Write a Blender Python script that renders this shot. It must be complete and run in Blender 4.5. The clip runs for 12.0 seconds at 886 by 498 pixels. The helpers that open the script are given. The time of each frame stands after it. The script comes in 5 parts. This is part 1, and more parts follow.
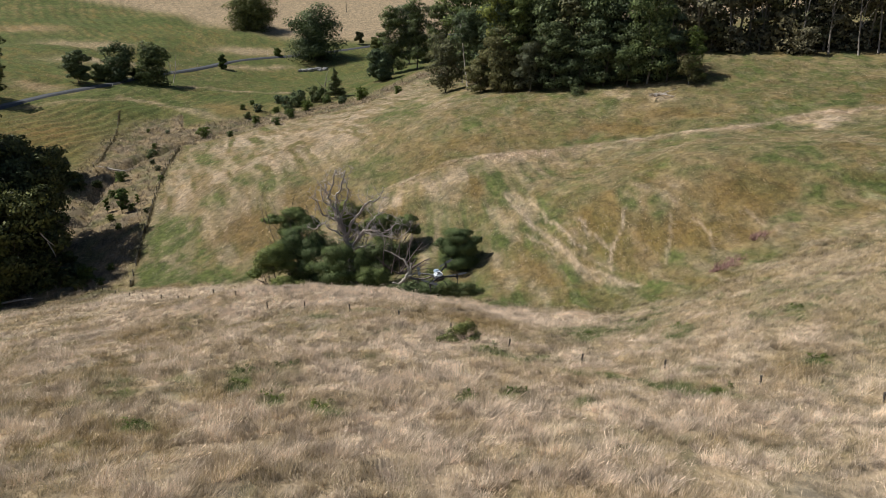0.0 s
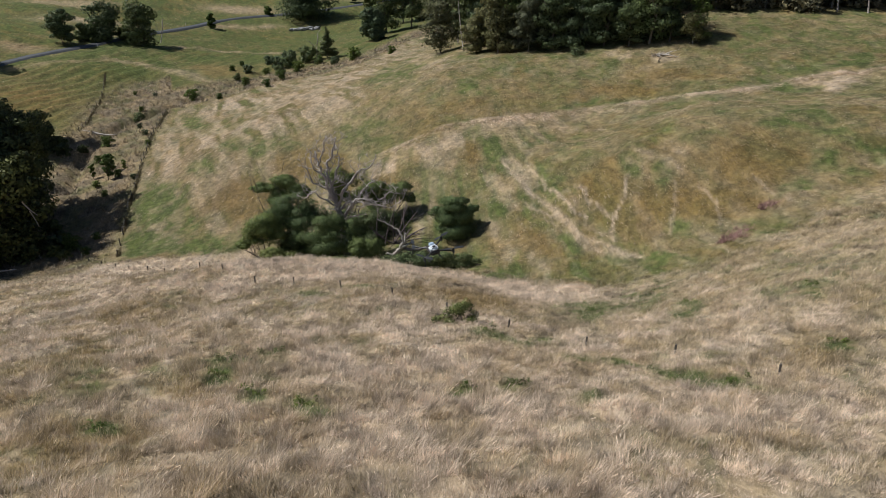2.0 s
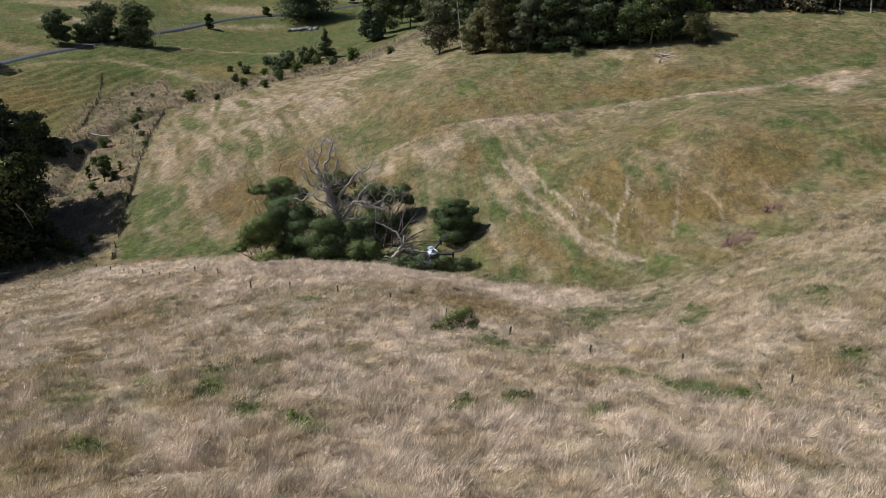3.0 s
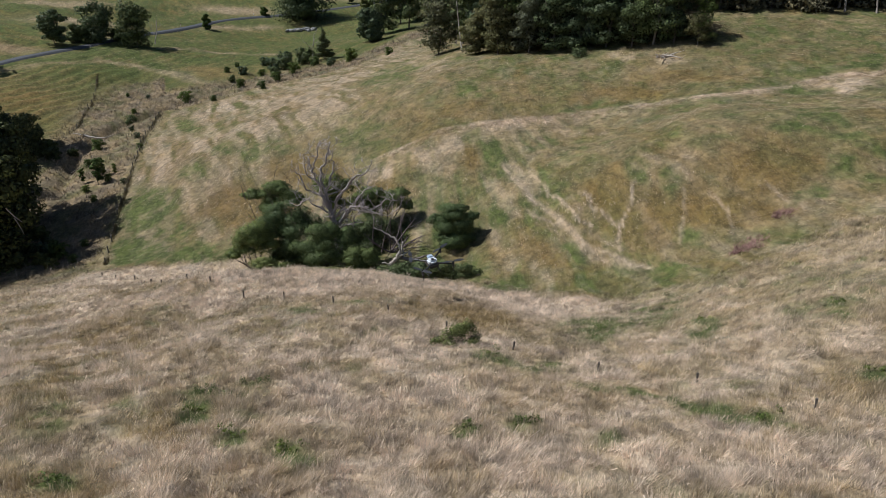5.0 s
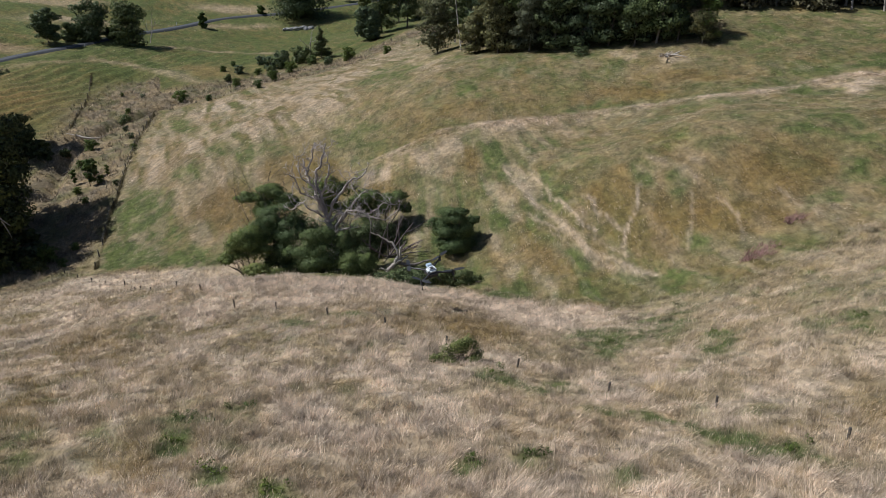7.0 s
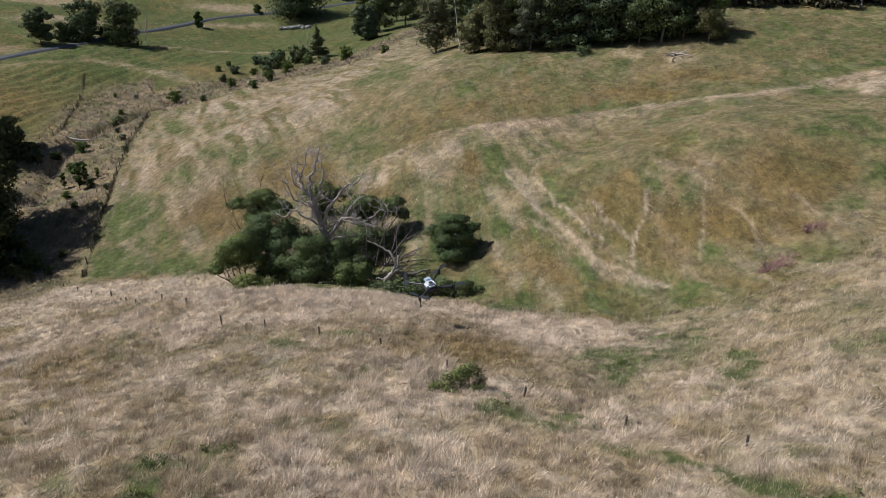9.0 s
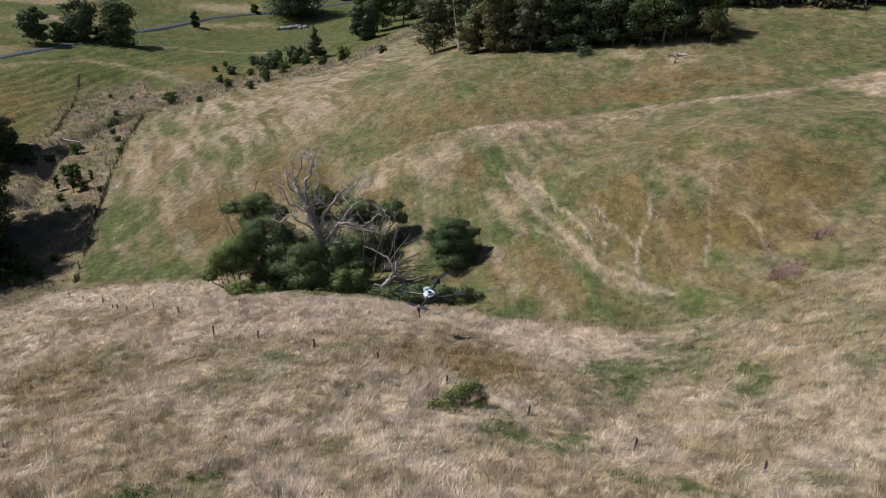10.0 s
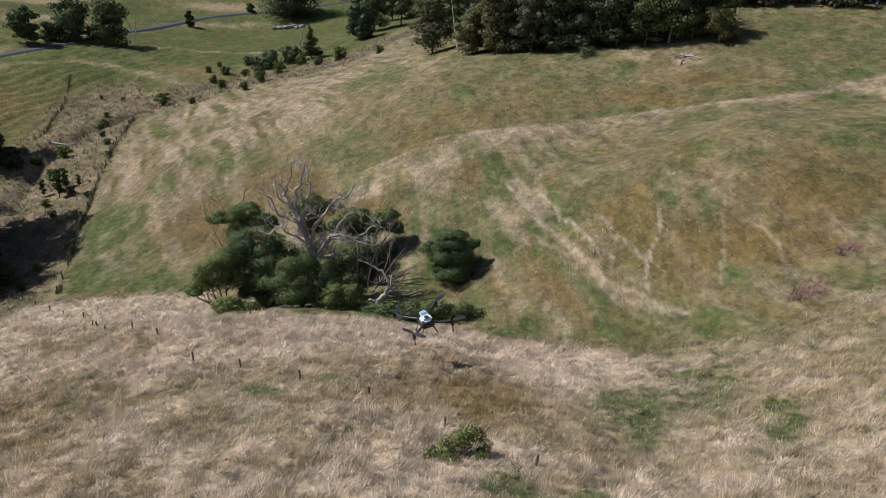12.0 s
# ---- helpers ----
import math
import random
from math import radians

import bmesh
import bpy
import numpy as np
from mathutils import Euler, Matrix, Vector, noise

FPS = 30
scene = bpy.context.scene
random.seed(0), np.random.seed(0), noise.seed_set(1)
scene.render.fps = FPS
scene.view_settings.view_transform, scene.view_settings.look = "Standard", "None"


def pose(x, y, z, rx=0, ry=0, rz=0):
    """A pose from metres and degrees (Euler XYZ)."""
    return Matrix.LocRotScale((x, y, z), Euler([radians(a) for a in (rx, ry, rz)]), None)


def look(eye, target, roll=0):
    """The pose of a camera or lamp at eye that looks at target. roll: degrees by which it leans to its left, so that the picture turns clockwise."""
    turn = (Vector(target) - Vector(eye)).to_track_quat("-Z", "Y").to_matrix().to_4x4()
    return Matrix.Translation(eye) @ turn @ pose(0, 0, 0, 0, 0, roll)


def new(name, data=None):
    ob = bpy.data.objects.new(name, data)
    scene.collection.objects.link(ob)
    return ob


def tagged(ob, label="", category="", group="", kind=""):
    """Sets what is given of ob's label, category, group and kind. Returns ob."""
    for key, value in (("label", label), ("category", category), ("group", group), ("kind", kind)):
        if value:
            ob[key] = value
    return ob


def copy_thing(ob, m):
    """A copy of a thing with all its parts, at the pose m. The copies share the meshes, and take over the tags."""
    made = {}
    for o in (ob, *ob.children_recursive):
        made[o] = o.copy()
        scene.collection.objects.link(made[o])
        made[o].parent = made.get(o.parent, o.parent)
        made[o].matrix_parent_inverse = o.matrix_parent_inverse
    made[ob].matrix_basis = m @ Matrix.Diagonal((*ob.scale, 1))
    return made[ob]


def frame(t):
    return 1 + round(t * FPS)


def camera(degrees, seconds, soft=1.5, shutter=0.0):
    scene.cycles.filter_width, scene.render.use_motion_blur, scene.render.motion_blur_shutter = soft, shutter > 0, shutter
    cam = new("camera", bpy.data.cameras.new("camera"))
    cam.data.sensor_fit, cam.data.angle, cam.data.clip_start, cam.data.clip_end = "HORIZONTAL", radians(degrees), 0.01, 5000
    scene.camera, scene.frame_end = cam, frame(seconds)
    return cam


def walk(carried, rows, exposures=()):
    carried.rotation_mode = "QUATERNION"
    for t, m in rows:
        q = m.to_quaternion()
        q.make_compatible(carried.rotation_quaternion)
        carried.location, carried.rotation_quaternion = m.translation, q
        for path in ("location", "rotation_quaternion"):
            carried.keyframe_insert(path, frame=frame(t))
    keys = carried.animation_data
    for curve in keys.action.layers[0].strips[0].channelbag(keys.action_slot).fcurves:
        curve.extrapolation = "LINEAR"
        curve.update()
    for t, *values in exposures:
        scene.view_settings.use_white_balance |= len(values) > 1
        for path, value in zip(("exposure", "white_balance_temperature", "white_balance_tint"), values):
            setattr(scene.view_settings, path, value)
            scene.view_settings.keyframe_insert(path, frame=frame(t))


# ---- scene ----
cam = camera(64.7, 12.0, soft=0.9)
PATH = [
    (0, (0.111, -1.408, 29.897), (0.099, 0.496, 29.284), 0.0),
    (0.5, (0.096, -0.641, 29.848), (0.087, 1.244, 29.18), 0.0),
    (1, (0.128, 0.071, 29.869), (0.124, 1.939, 29.157), -0.0),
    (1.5, (0.156, 0.765, 29.813), (0.156, 2.632, 29.097), -0.0),
    (2, (0.127, 1.376, 29.842), (0.127, 3.243, 29.126), -0.1),
    (2.5, (0.1, 1.911, 29.763), (0.102, 3.779, 29.048), -0.0),
    (3, (0.092, 2.458, 29.714), (0.095, 4.326, 28.999), -0.1),
    (5, (0.039, 4.41, 29.571), (0.045, 6.278, 28.858), -0.1),
    (5.5, (0.021, 4.889, 29.558), (0.028, 6.757, 28.844), -0.1),
    (6, (0.024, 5.504, 29.443), (0.032, 7.373, 28.73), -0.1),
    (6.5, (0.016, 6.067, 29.423), (0.025, 7.935, 28.709), -0.1),
    (7, (-0.021, 6.732, 29.36), (-0.011, 8.599, 28.644), -0.1),
    (9, (-0.046, 9.8, 29.175), (-0.033, 11.666, 28.456), -0.2),
    (9.5, (-0.082, 10.525, 29.149), (-0.067, 12.391, 28.43), -0.2),
    (10, (-0.111, 11.377, 29.158), (-0.093, 13.243, 28.438), -0.2),
    (10.5, (-0.069, 12.215, 29.203), (-0.049, 14.081, 28.481), -0.2),
    (11, (-0.035, 13.132, 29.166), (-0.014, 14.997, 28.444), -0.2),
    (11.5, (-0.007, 14.04, 29.122), (0.014, 15.906, 28.401), -0.2),
    (12, (-0.02, 15.008, 29.069), (0.002, 16.873, 28.347), -0.2),
]
walk(cam, [(t, look(eye, target, roll)) for t, eye, target, roll in PATH],
     exposures=[(0.0, 0.18, 6400, 8), (1.5, 0.10, 6200, 8), (3.0, 0.07, 6000, 9), (7.0, 0.05, 5900, 9), (12.0, 0.06, 5920, 10)])

# ---- light: high summer sun from the left and a little ahead, clear sky ----
SUN_DIR = Vector((-0.59, 0.02, 0.81)).normalized()
world = bpy.data.worlds.new("sky")
scene.world = world
world.use_nodes = True
wn, wl = world.node_tree.nodes, world.node_tree.links
sky = wn.new("ShaderNodeTexSky")
sky.sky_type = "NISHITA"
sky.sun_disc = False
sky.sun_elevation = math.asin(SUN_DIR.z)
sky.sun_rotation = math.atan2(SUN_DIR.x, SUN_DIR.y)
sky.altitude = 200
sky.air_density = 1.0
sky.dust_density = 1.0
wl.new(sky.outputs[0], wn["Background"].inputs[0])
wn["Background"].inputs[1].default_value = 0.058
sun = new("sun", bpy.data.lights.new("sun", "SUN"))
sun.data.energy = 4.75
sun.data.angle = radians(0.55)
sun.data.color = (1.0, 0.95, 0.87)
sun.matrix_world = look(SUN_DIR * 200, (0, 0, 0))


# ---- numeric helpers ----
def hash2(i, j, s):
    v = np.sin(i * 127.1 + j * 311.7 + s * 74.7) * 43758.5453
    return v - np.floor(v)


def vnoise(x, y, s=0):
    i, j = np.floor(x), np.floor(y)
    u, v = x - i, y - j
    u, v = u * u * (3 - 2 * u), v * v * (3 - 2 * v)
    a, b = hash2(i, j, s), hash2(i + 1, j, s)
    c, d = hash2(i, j + 1, s), hash2(i + 1, j + 1, s)
    return a + (b - a) * u + (c - a) * v + (a - b - c + d) * u * v


def fbm(x, y, s=0, octaves=3):
    out, amp, tot = 0.0, 1.0, 0.0
    for k in range(octaves):
        out = out + amp * vnoise(x * 2.03 ** k + 17.3 * k, y * 2.03 ** k - 9.1 * k, s + k)
        tot += amp
        amp *= 0.5
    return out / tot


def step(a, b, v):
    u = np.clip((v - a) / (b - a), 0, 1)
    return u * u * (3 - 2 * u)


def mesh_from(name, verts, faces, mat=None, colour=None, smooth=False, facing=None, thatch=None):
    """A mesh from arrays of vertices and of faces that all have the same number of corners."""
    me = bpy.data.meshes.new(name)
    verts, faces = np.asarray(verts, np.float32), np.asarray(faces, np.int32)
    n, k = faces.shape
    me.vertices.add(len(verts))
    me.vertices.foreach_set("co", verts.ravel())
    me.loops.add(n * k)
    me.loops.foreach_set("vertex_index", faces.ravel())
    me.polygons.add(n)
    me.polygons.foreach_set("loop_start", np.arange(0, n * k, k, dtype=np.int32))
    me.polygons.foreach_set("use_smooth", np.full(n, smooth))
    if colour is not None:
        at = me.attributes.new("cover", "FLOAT_COLOR", "POINT")
        at.data.foreach_set("color", np.asarray(colour, np.float32).ravel())
    if thatch is not None:
        at = me.attributes.new("thatch", "FLOAT", "POINT")
        at.data.foreach_set("value", np.asarray(thatch, np.float32))
    if facing is not None:
        at = me.attributes.new("facing", "FLOAT_VECTOR", "POINT")
        at.data.foreach_set("vector", np.asarray(facing, np.float32).ravel())
    me.update(calc_edges=True)
    me.validate()
    if mat:
        me.materials.append(mat)
    return me


def stroke(x, y, points, width):
    """1 on a line through the points, falling off over the width."""
    best = np.full(np.shape(x), 1e9)
    for (ax, ay), (bx, by) in zip(points[:-1], points[1:]):
        dx, dy = bx - ax, by - ay
        t = np.clip(((x - ax) * dx + (y - ay) * dy) / (dx * dx + dy * dy), 0, 1)
        best = np.minimum(best, np.hypot(x - ax - t * dx, y - ay - t * dy))
    return np.exp(-(best / width) ** 2)


# ---- the shape of the land ----
CREEK = [(-66, 84), (-62, 100), (-66, 120), (-72, 140), (-73, 160), (-66, 175), (-57, 196), (-48, 216), (-36, 226), (-28, 248)]
ROAD = [(-126, 165), (-122, 185), (-118.5, 200), (-115.5, 211), (-107.5, 229), (-101.5, 258), (-93, 296), (-82, 312), (-62, 323), (-45, 331), (-30, 338), (-8, 352), (25, 372)]
LAND_BASE = 18.44
BROAD_FORMS = [
    (170, 170, 60, 15.05), (136, 306, 60, 9.5), (272, 204, 60, 16.86), (-40, 100, 36, -22.67),
    (-100, 60, 36, -12.82), (-100, 180, 36, -9.27), (120, 60, 36, 5.02), (60, 160, 36, 6.44),
    (-40, 200, 36, -9.44), (-160, 120, 36, -9.15), (-60, 280, 36, -9.28), (80, 240, 36, 6.36),
    (160, 100, 36, 2.92), (180, 260, 36, 6.49), (-160, 220, 36, -1.31), (-12, 132, 22, 4.75),
    (-96, 120, 22, -7.91), (-72, 156, 22, -4.67),
]
MIDDLE_FORMS = [
    (8, 48, 14, -7.49), (-24, -16, 14, 6.42), (32, -8, 14, 4.58), (-40, 40, 14, -2.51),
    (40, 48, 14, -1.55), (-32, 112, 14, 5.56), (64, 16, 14, 0.72), (-72, 24, 14, -2.89),
    (0, 112, 14, 4.15), (64, 88, 14, -1.19), (40, 128, 14, 2.01), (-64, 56, 14, -0.99),
    (-40, 128, 14, 1.36),
]
NEAR_HOLLOWS = [
    (18, 66, 9, -0.15), (0, 72, 9, -4.55), (18, 24, 9, -1.11), (-12, 30, 9, -0.76),
    (42, 18, 9, -0.55), (-24, 48, 9, -0.89), (36, 60, 9, -1.79), (12, 60, 9, -3.54),
    (-36, 60, 9, -0.08), (18, 90, 9, -2.87), (-18, 78, 9, -3.8), (-48, 18, 9, -1.02),
    (6, 24, 9, -0.61), (-30, 24, 9, -0.8), (30, 6, 9, -0.94), (42, 30, 9, -1.61),
    (-12, 48, 9, -1.04), (42, 84, 9, -1.51), (60, 60, 9, -0.87), (24, 60, 9, -1.53),
]
NEAR_RISES = [
    (0, -12, 9, 7.03), (24, 78, 9, 1.49), (30, 90, 9, 0.05), (-48, 0, 9, 1.54),
    (0, 48, 9, 2.57), (54, 6, 9, 1.06), (-18, 66, 9, 1.17), (-12, 90, 9, 1.63),
    (42, 72, 9, 1.14), (-42, 72, 9, 1.08), (6, 90, 9, 1.08),
]


def land(x, y):
    x, y = np.asarray(x, float), np.asarray(y, float)
    r = np.hypot(x, y)
    z = LAND_BASE + 72 * (1 - np.exp(-(np.maximum(r - 260, 0) / 330) ** 2))
    for cx, cy, cr, h in BROAD_FORMS + MIDDLE_FORMS + NEAR_HOLLOWS + NEAR_RISES:
        z = z + h * np.exp(-((x - cx) ** 2 + (y - cy) ** 2) / (2 * cr * cr))
    # folds and a low green knoll in the paddocks past the creek
    z = z - 1.5 * stroke(x, y, CREEK[2:6], 1.2) - 0.8 * stroke(x, y, CREEK[5:], 2.0)
    folds = step(-66, -84, x + 0.05 * (y - 150)) * step(140, 170, y)
    z = z + folds * (1 - stroke(x, y, ROAD, 15)) * (fbm(x / 26, y / 20, 81, 2) - 0.5) * 4.6
    return z + 1.1 * np.exp(-((x + 100) / 16) ** 2 - ((y - 199) / 8) ** 2) + 1.2 * np.exp(-((x + 78) / 12) ** 2 - ((y - 206) / 6) ** 2)


def relief(x, y):
    """Tussocks and small unevenness on the land."""
    far = np.hypot(x, y)
    a = (fbm(x / 1.7, y / 1.7, 3) - 0.5) * 0.48 + (fbm(x / 6, y / 6, 5) - 0.5) * 0.7
    steps = step(-70, -84, x) * step(150, 170, y) * np.sin((0.93 * x - 0.36 * y) * 1.85 + 3 * fbm(x / 4, y / 4, 12, 4)) * 0.26 * (1 - stroke(x, y, ROAD, 8))
    bed = stroke(x, y, [(-79, 148), (-76.4, 152.5), (-74.8, 155.8), (-73.6, 161), (-71.5, 167), (-68, 173)], 0.9)
    return a * np.where(far > 400, 0.5, 1.0) * (1 - stroke(x, y, ROAD, 5)) + steps - 1.3 * bed


def ground_z(x, y):
    return float(land(x, y) + relief(np.asarray(float(x)), np.asarray(float(y))))


# ---- materials ----
def material(name):
    m = bpy.data.materials.new(name)
    m.use_nodes = True
    return m, m.node_tree.nodes, m.node_tree.links, m.node_tree.nodes["Principled BSDF"]


def mix_rgb(nodes, links, fac, a, b, blend="MIX"):
    n = nodes.new("ShaderNodeMix")
    n.data_type = "RGBA"
    n.blend_type = blend
    for k, v in ((0, fac), (6, a), (7, b)):
        if isinstance(v, (tuple, list)):
            n.inputs[k].default_value = (*v, 1)
        elif isinstance(v, (int, float)):
            n.inputs[k].default_value = v
        else:
            links.new(v, n.inputs[k])
    return n.outputs[2]


def noise_tex(nodes, links, scale, detail=4, vector=None, rough=0.6):
    n = nodes.new("ShaderNodeTexNoise")
    n.inputs["Scale"].default_value = scale
    n.inputs["Detail"].default_value = detail
    n.inputs["Roughness"].default_value = rough
    if vector is not None:
        links.new(vector, n.inputs["Vector"])
    return n.outputs["Fac"]


def ramp(nodes, links, fac, lo, hi):
    n = nodes.new("ShaderNodeMapRange")
    n.inputs[1].default_value, n.inputs[2].default_value = lo, hi
    links.new(fac, n.inputs[0])
    return n.outputs[0]


STRAW, PALE, GREEN, RUST, BROWN = (0.485, 0.368, 0.238), (0.63, 0.508, 0.402), (0.118, 0.145, 0.051), (0.242, 0.162, 0.055), (0.175, 0.138, 0.104)


def cover_colour(nodes, links):
    """Straw, mixed to rust, green and pale by the plant cover at the spot."""
    at = nodes.new("ShaderNodeAttribute")
    at.attribute_name = "cover"
    sep = nodes.new("ShaderNodeSeparateColor")
    links.new(at.outputs["Color"], sep.inputs[0])
    c = mix_rgb(nodes, links, sep.outputs[1], STRAW, RUST)
    old = nodes.new("ShaderNodeAttribute")
    old.attribute_name = "thatch"
    c = mix_rgb(nodes, links, old.outputs["Fac"], c, BROWN)
    c = mix_rgb(nodes, links, sep.outputs[0], c, GREEN)
    c = mix_rgb(nodes, links, sep.outputs[2], c, PALE)
    return c, at.outputs["Alpha"]


def ground_material():
    m, n, l, bsdf = material("pasture")
    c, _ = cover_colour(n, l)
    pos = n.new("ShaderNodeNewGeometry").outputs["Position"]
    mp = n.new("ShaderNodeMapping")
    mp.inputs["Scale"].default_value = (1.0, 0.45, 1.0)
    mp.inputs["Rotation"].default_value = (0, 0, radians(-35))
    l.new(pos, mp.inputs[0])
    fine = noise_tex(n, l, 3.2, 6, mp.outputs[0], 0.7)
    mid = noise_tex(n, l, 0.45, 5, mp.outputs[0])
    c = mix_rgb(n, l, ramp(n, l, fine, 0.35, 0.75), mix_rgb(n, l, 0.55, c, (0.35, 0.33, 0.3), "MULTIPLY"), c)
    c = mix_rgb(n, l, ramp(n, l, mid, 0.35, 0.65), mix_rgb(n, l, 1.0, c, (0.72, 0.74, 0.72), "MULTIPLY"), mix_rgb(n, l, 1.0, c, (1.12, 1.08, 1.0), "MULTIPLY"))
    tuft = noise_tex(n, l, 1.25, 4, pos, 0.65)
    c = mix_rgb(n, l, ramp(n, l, tuft, 0.38, 0.62), mix_rgb(n, l, 1.0, c, (0.68, 0.69, 0.70), "MULTIPLY"), mix_rgb(n, l, 1.0, c, (1.20, 1.18, 1.14), "MULTIPLY"))
    l.new(c, bsdf.inputs["Base Color"])
    bsdf.inputs["Roughness"].default_value = 0.95
    bsdf.inputs["Specular IOR Level"].default_value = 0.1
    bump = n.new("ShaderNodeBump")
    bump.inputs["Strength"].default_value = 0.9
    bump.inputs["Distance"].default_value = 0.25
    l.new(fine, bump.inputs["Height"])
    l.new(bump.outputs[0], bsdf.inputs["Normal"])
    return m


def blade_material(name, side, rise, spread):
    m, n, l, bsdf = material(name)
    c, rnd = cover_colour(n, l)
    hsv = n.new("ShaderNodeHueSaturation")
    l.new(c, hsv.inputs["Color"])
    shade = n.new("ShaderNodeMapRange")
    for k, v in ((1, -0.4), (2, 1.3), (3, 1.0 - spread), (4, 1.0 + spread)):
        shade.inputs[k].default_value = v
    l.new(rnd, shade.inputs[0])
    l.new(shade.outputs[0], hsv.inputs["Value"])
    l.new(hsv.outputs[0], bsdf.inputs["Base Color"])
    bsdf.inputs["Roughness"].default_value = 0.7
    bsdf.inputs["Specular IOR Level"].default_value = 0.25
    # blades stand thick, so the sward as a whole catches the light from above
    geo = n.new("ShaderNodeNewGeometry")
    up = n.new("ShaderNodeVectorMath")
    up.operation = "MULTIPLY_ADD"
    up.inputs[1].default_value = (side, side, side * 0.66)
    lie = n.new("ShaderNodeAttribute")
    lie.attribute_name = "facing"
    strong = n.new("ShaderNodeVectorMath")
    strong.operation = "SCALE"
    strong.inputs["Scale"].default_value = rise
    l.new(lie.outputs["Vector"], strong.inputs[0])
    l.new(strong.outputs[0], up.inputs[2])
    l.new(geo.outputs["Normal"], up.inputs[0])
    nz = n.new("ShaderNodeVectorMath")
    nz.operation = "NORMALIZE"
    l.new(up.outputs[0], nz.inputs[0])
    l.new(nz.outputs[0], bsdf.inputs["Normal"])
    tr = n.new("ShaderNodeBsdfTranslucent")
    l.new(hsv.outputs[0], tr.inputs[0])
    mx = n.new("ShaderNodeMixShader")
    mx.inputs[0].default_value = 0.34
    l.new(bsdf.outputs[0], mx.inputs[1])
    l.new(tr.outputs[0], mx.inputs[2])
    l.new(mx.outputs[0], n["Material Output"].inputs[0])
    return m


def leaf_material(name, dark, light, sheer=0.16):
    m, n, l, bsdf = material(name)
    geo = n.new("ShaderNodeNewGeometry")
    c = mix_rgb(n, l, geo.outputs["Random Per Island"], dark, light)
    info = n.new("ShaderNodeObjectInfo")
    c = mix_rgb(n, l, ramp(n, l, info.outputs["Random"], -0.2, 1.0), mix_rgb(n, l, 1.0, c, (0.80, 0.85, 0.95), "MULTIPLY"), mix_rgb(n, l, 1.0, c, (1.45, 1.30, 0.95), "MULTIPLY"))
    l.new(c, bsdf.inputs["Base Color"])
    bsdf.inputs["Roughness"].default_value = 0.5
    bsdf.inputs["Specular IOR Level"].default_value = 0.12
    # a spray of small leaves faces, as a whole, out of the clump of foliage that it grows on
    at = n.new("ShaderNodeAttribute")
    at.attribute_name = "facing"
    turn = n.new("ShaderNodeVectorTransform")
    turn.vector_type, turn.convert_from, turn.convert_to = "VECTOR", "OBJECT", "WORLD"
    l.new(at.outputs["Vector"], turn.inputs[0])
    out = n.new("ShaderNodeVectorMath")
    out.operation = "NORMALIZE"
    l.new(turn.outputs[0], out.inputs[0])
    up = n.new("ShaderNodeVectorMath")
    up.operation = "MULTIPLY_ADD"
    up.inputs[1].default_value = (0.45, 0.45, 0.45)
    l.new(geo.outputs["Normal"], up.inputs[0])
    l.new(out.outputs[0], up.inputs[2])
    nz = n.new("ShaderNodeVectorMath")
    nz.operation = "NORMALIZE"
    l.new(up.outputs[0], nz.inputs[0])
    l.new(nz.outputs[0], bsdf.inputs["Normal"])
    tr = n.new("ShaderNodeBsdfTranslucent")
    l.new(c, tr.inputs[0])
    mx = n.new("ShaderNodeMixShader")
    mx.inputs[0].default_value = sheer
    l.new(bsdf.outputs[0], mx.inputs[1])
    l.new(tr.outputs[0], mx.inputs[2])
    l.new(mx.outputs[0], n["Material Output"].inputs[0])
    return m


def rough_material(name, a, b, scale=3.0, bumpy=0.3, stretch=(1, 1, 1), rough=0.85, metal=0.0):
    m, n, l, bsdf = material(name)
    tc = n.new("ShaderNodeTexCoord")
    mp = n.new("ShaderNodeMapping")
    mp.inputs["Scale"].default_value = stretch
    l.new(tc.outputs["Object"], mp.inputs[0])
    big = noise_tex(n, l, scale, 5, mp.outputs[0])
    small = noise_tex(n, l, scale * 7, 4, mp.outputs[0])
    c = mix_rgb(n, l, ramp(n, l, big, 0.3, 0.7), a, b)
    c = mix_rgb(n, l, ramp(n, l, small, 0.3, 1.1), c, mix_rgb(n, l, 1.0, c, (0.5, 0.5, 0.5), "MULTIPLY"))
    l.new(c, bsdf.inputs["Base Color"])
    bsdf.inputs["Roughness"].default_value = rough
    bsdf.inputs["Metallic"].default_value = metal
    bump = n.new("ShaderNodeBump")
    bump.inputs["Strength"].default_value = bumpy
    bump.inputs["Distance"].default_value = 0.05
    l.new(small, bump.inputs["Height"])
    l.new(bump.outputs[0], bsdf.inputs["Normal"])
    return m


M_GROUND = ground_material()
M_BLADE = blade_material("grass_blades", 0.50, 0.70, 0.72)
M_SWARD = blade_material("lodged_grass", 0.35, 0.95, 0.64)
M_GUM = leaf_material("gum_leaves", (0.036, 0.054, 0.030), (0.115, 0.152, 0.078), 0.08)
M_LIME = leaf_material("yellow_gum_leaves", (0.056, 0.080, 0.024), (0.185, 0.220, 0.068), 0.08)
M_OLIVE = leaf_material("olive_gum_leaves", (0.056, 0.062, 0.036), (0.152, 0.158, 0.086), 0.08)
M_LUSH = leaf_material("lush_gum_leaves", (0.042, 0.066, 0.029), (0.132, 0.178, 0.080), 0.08)
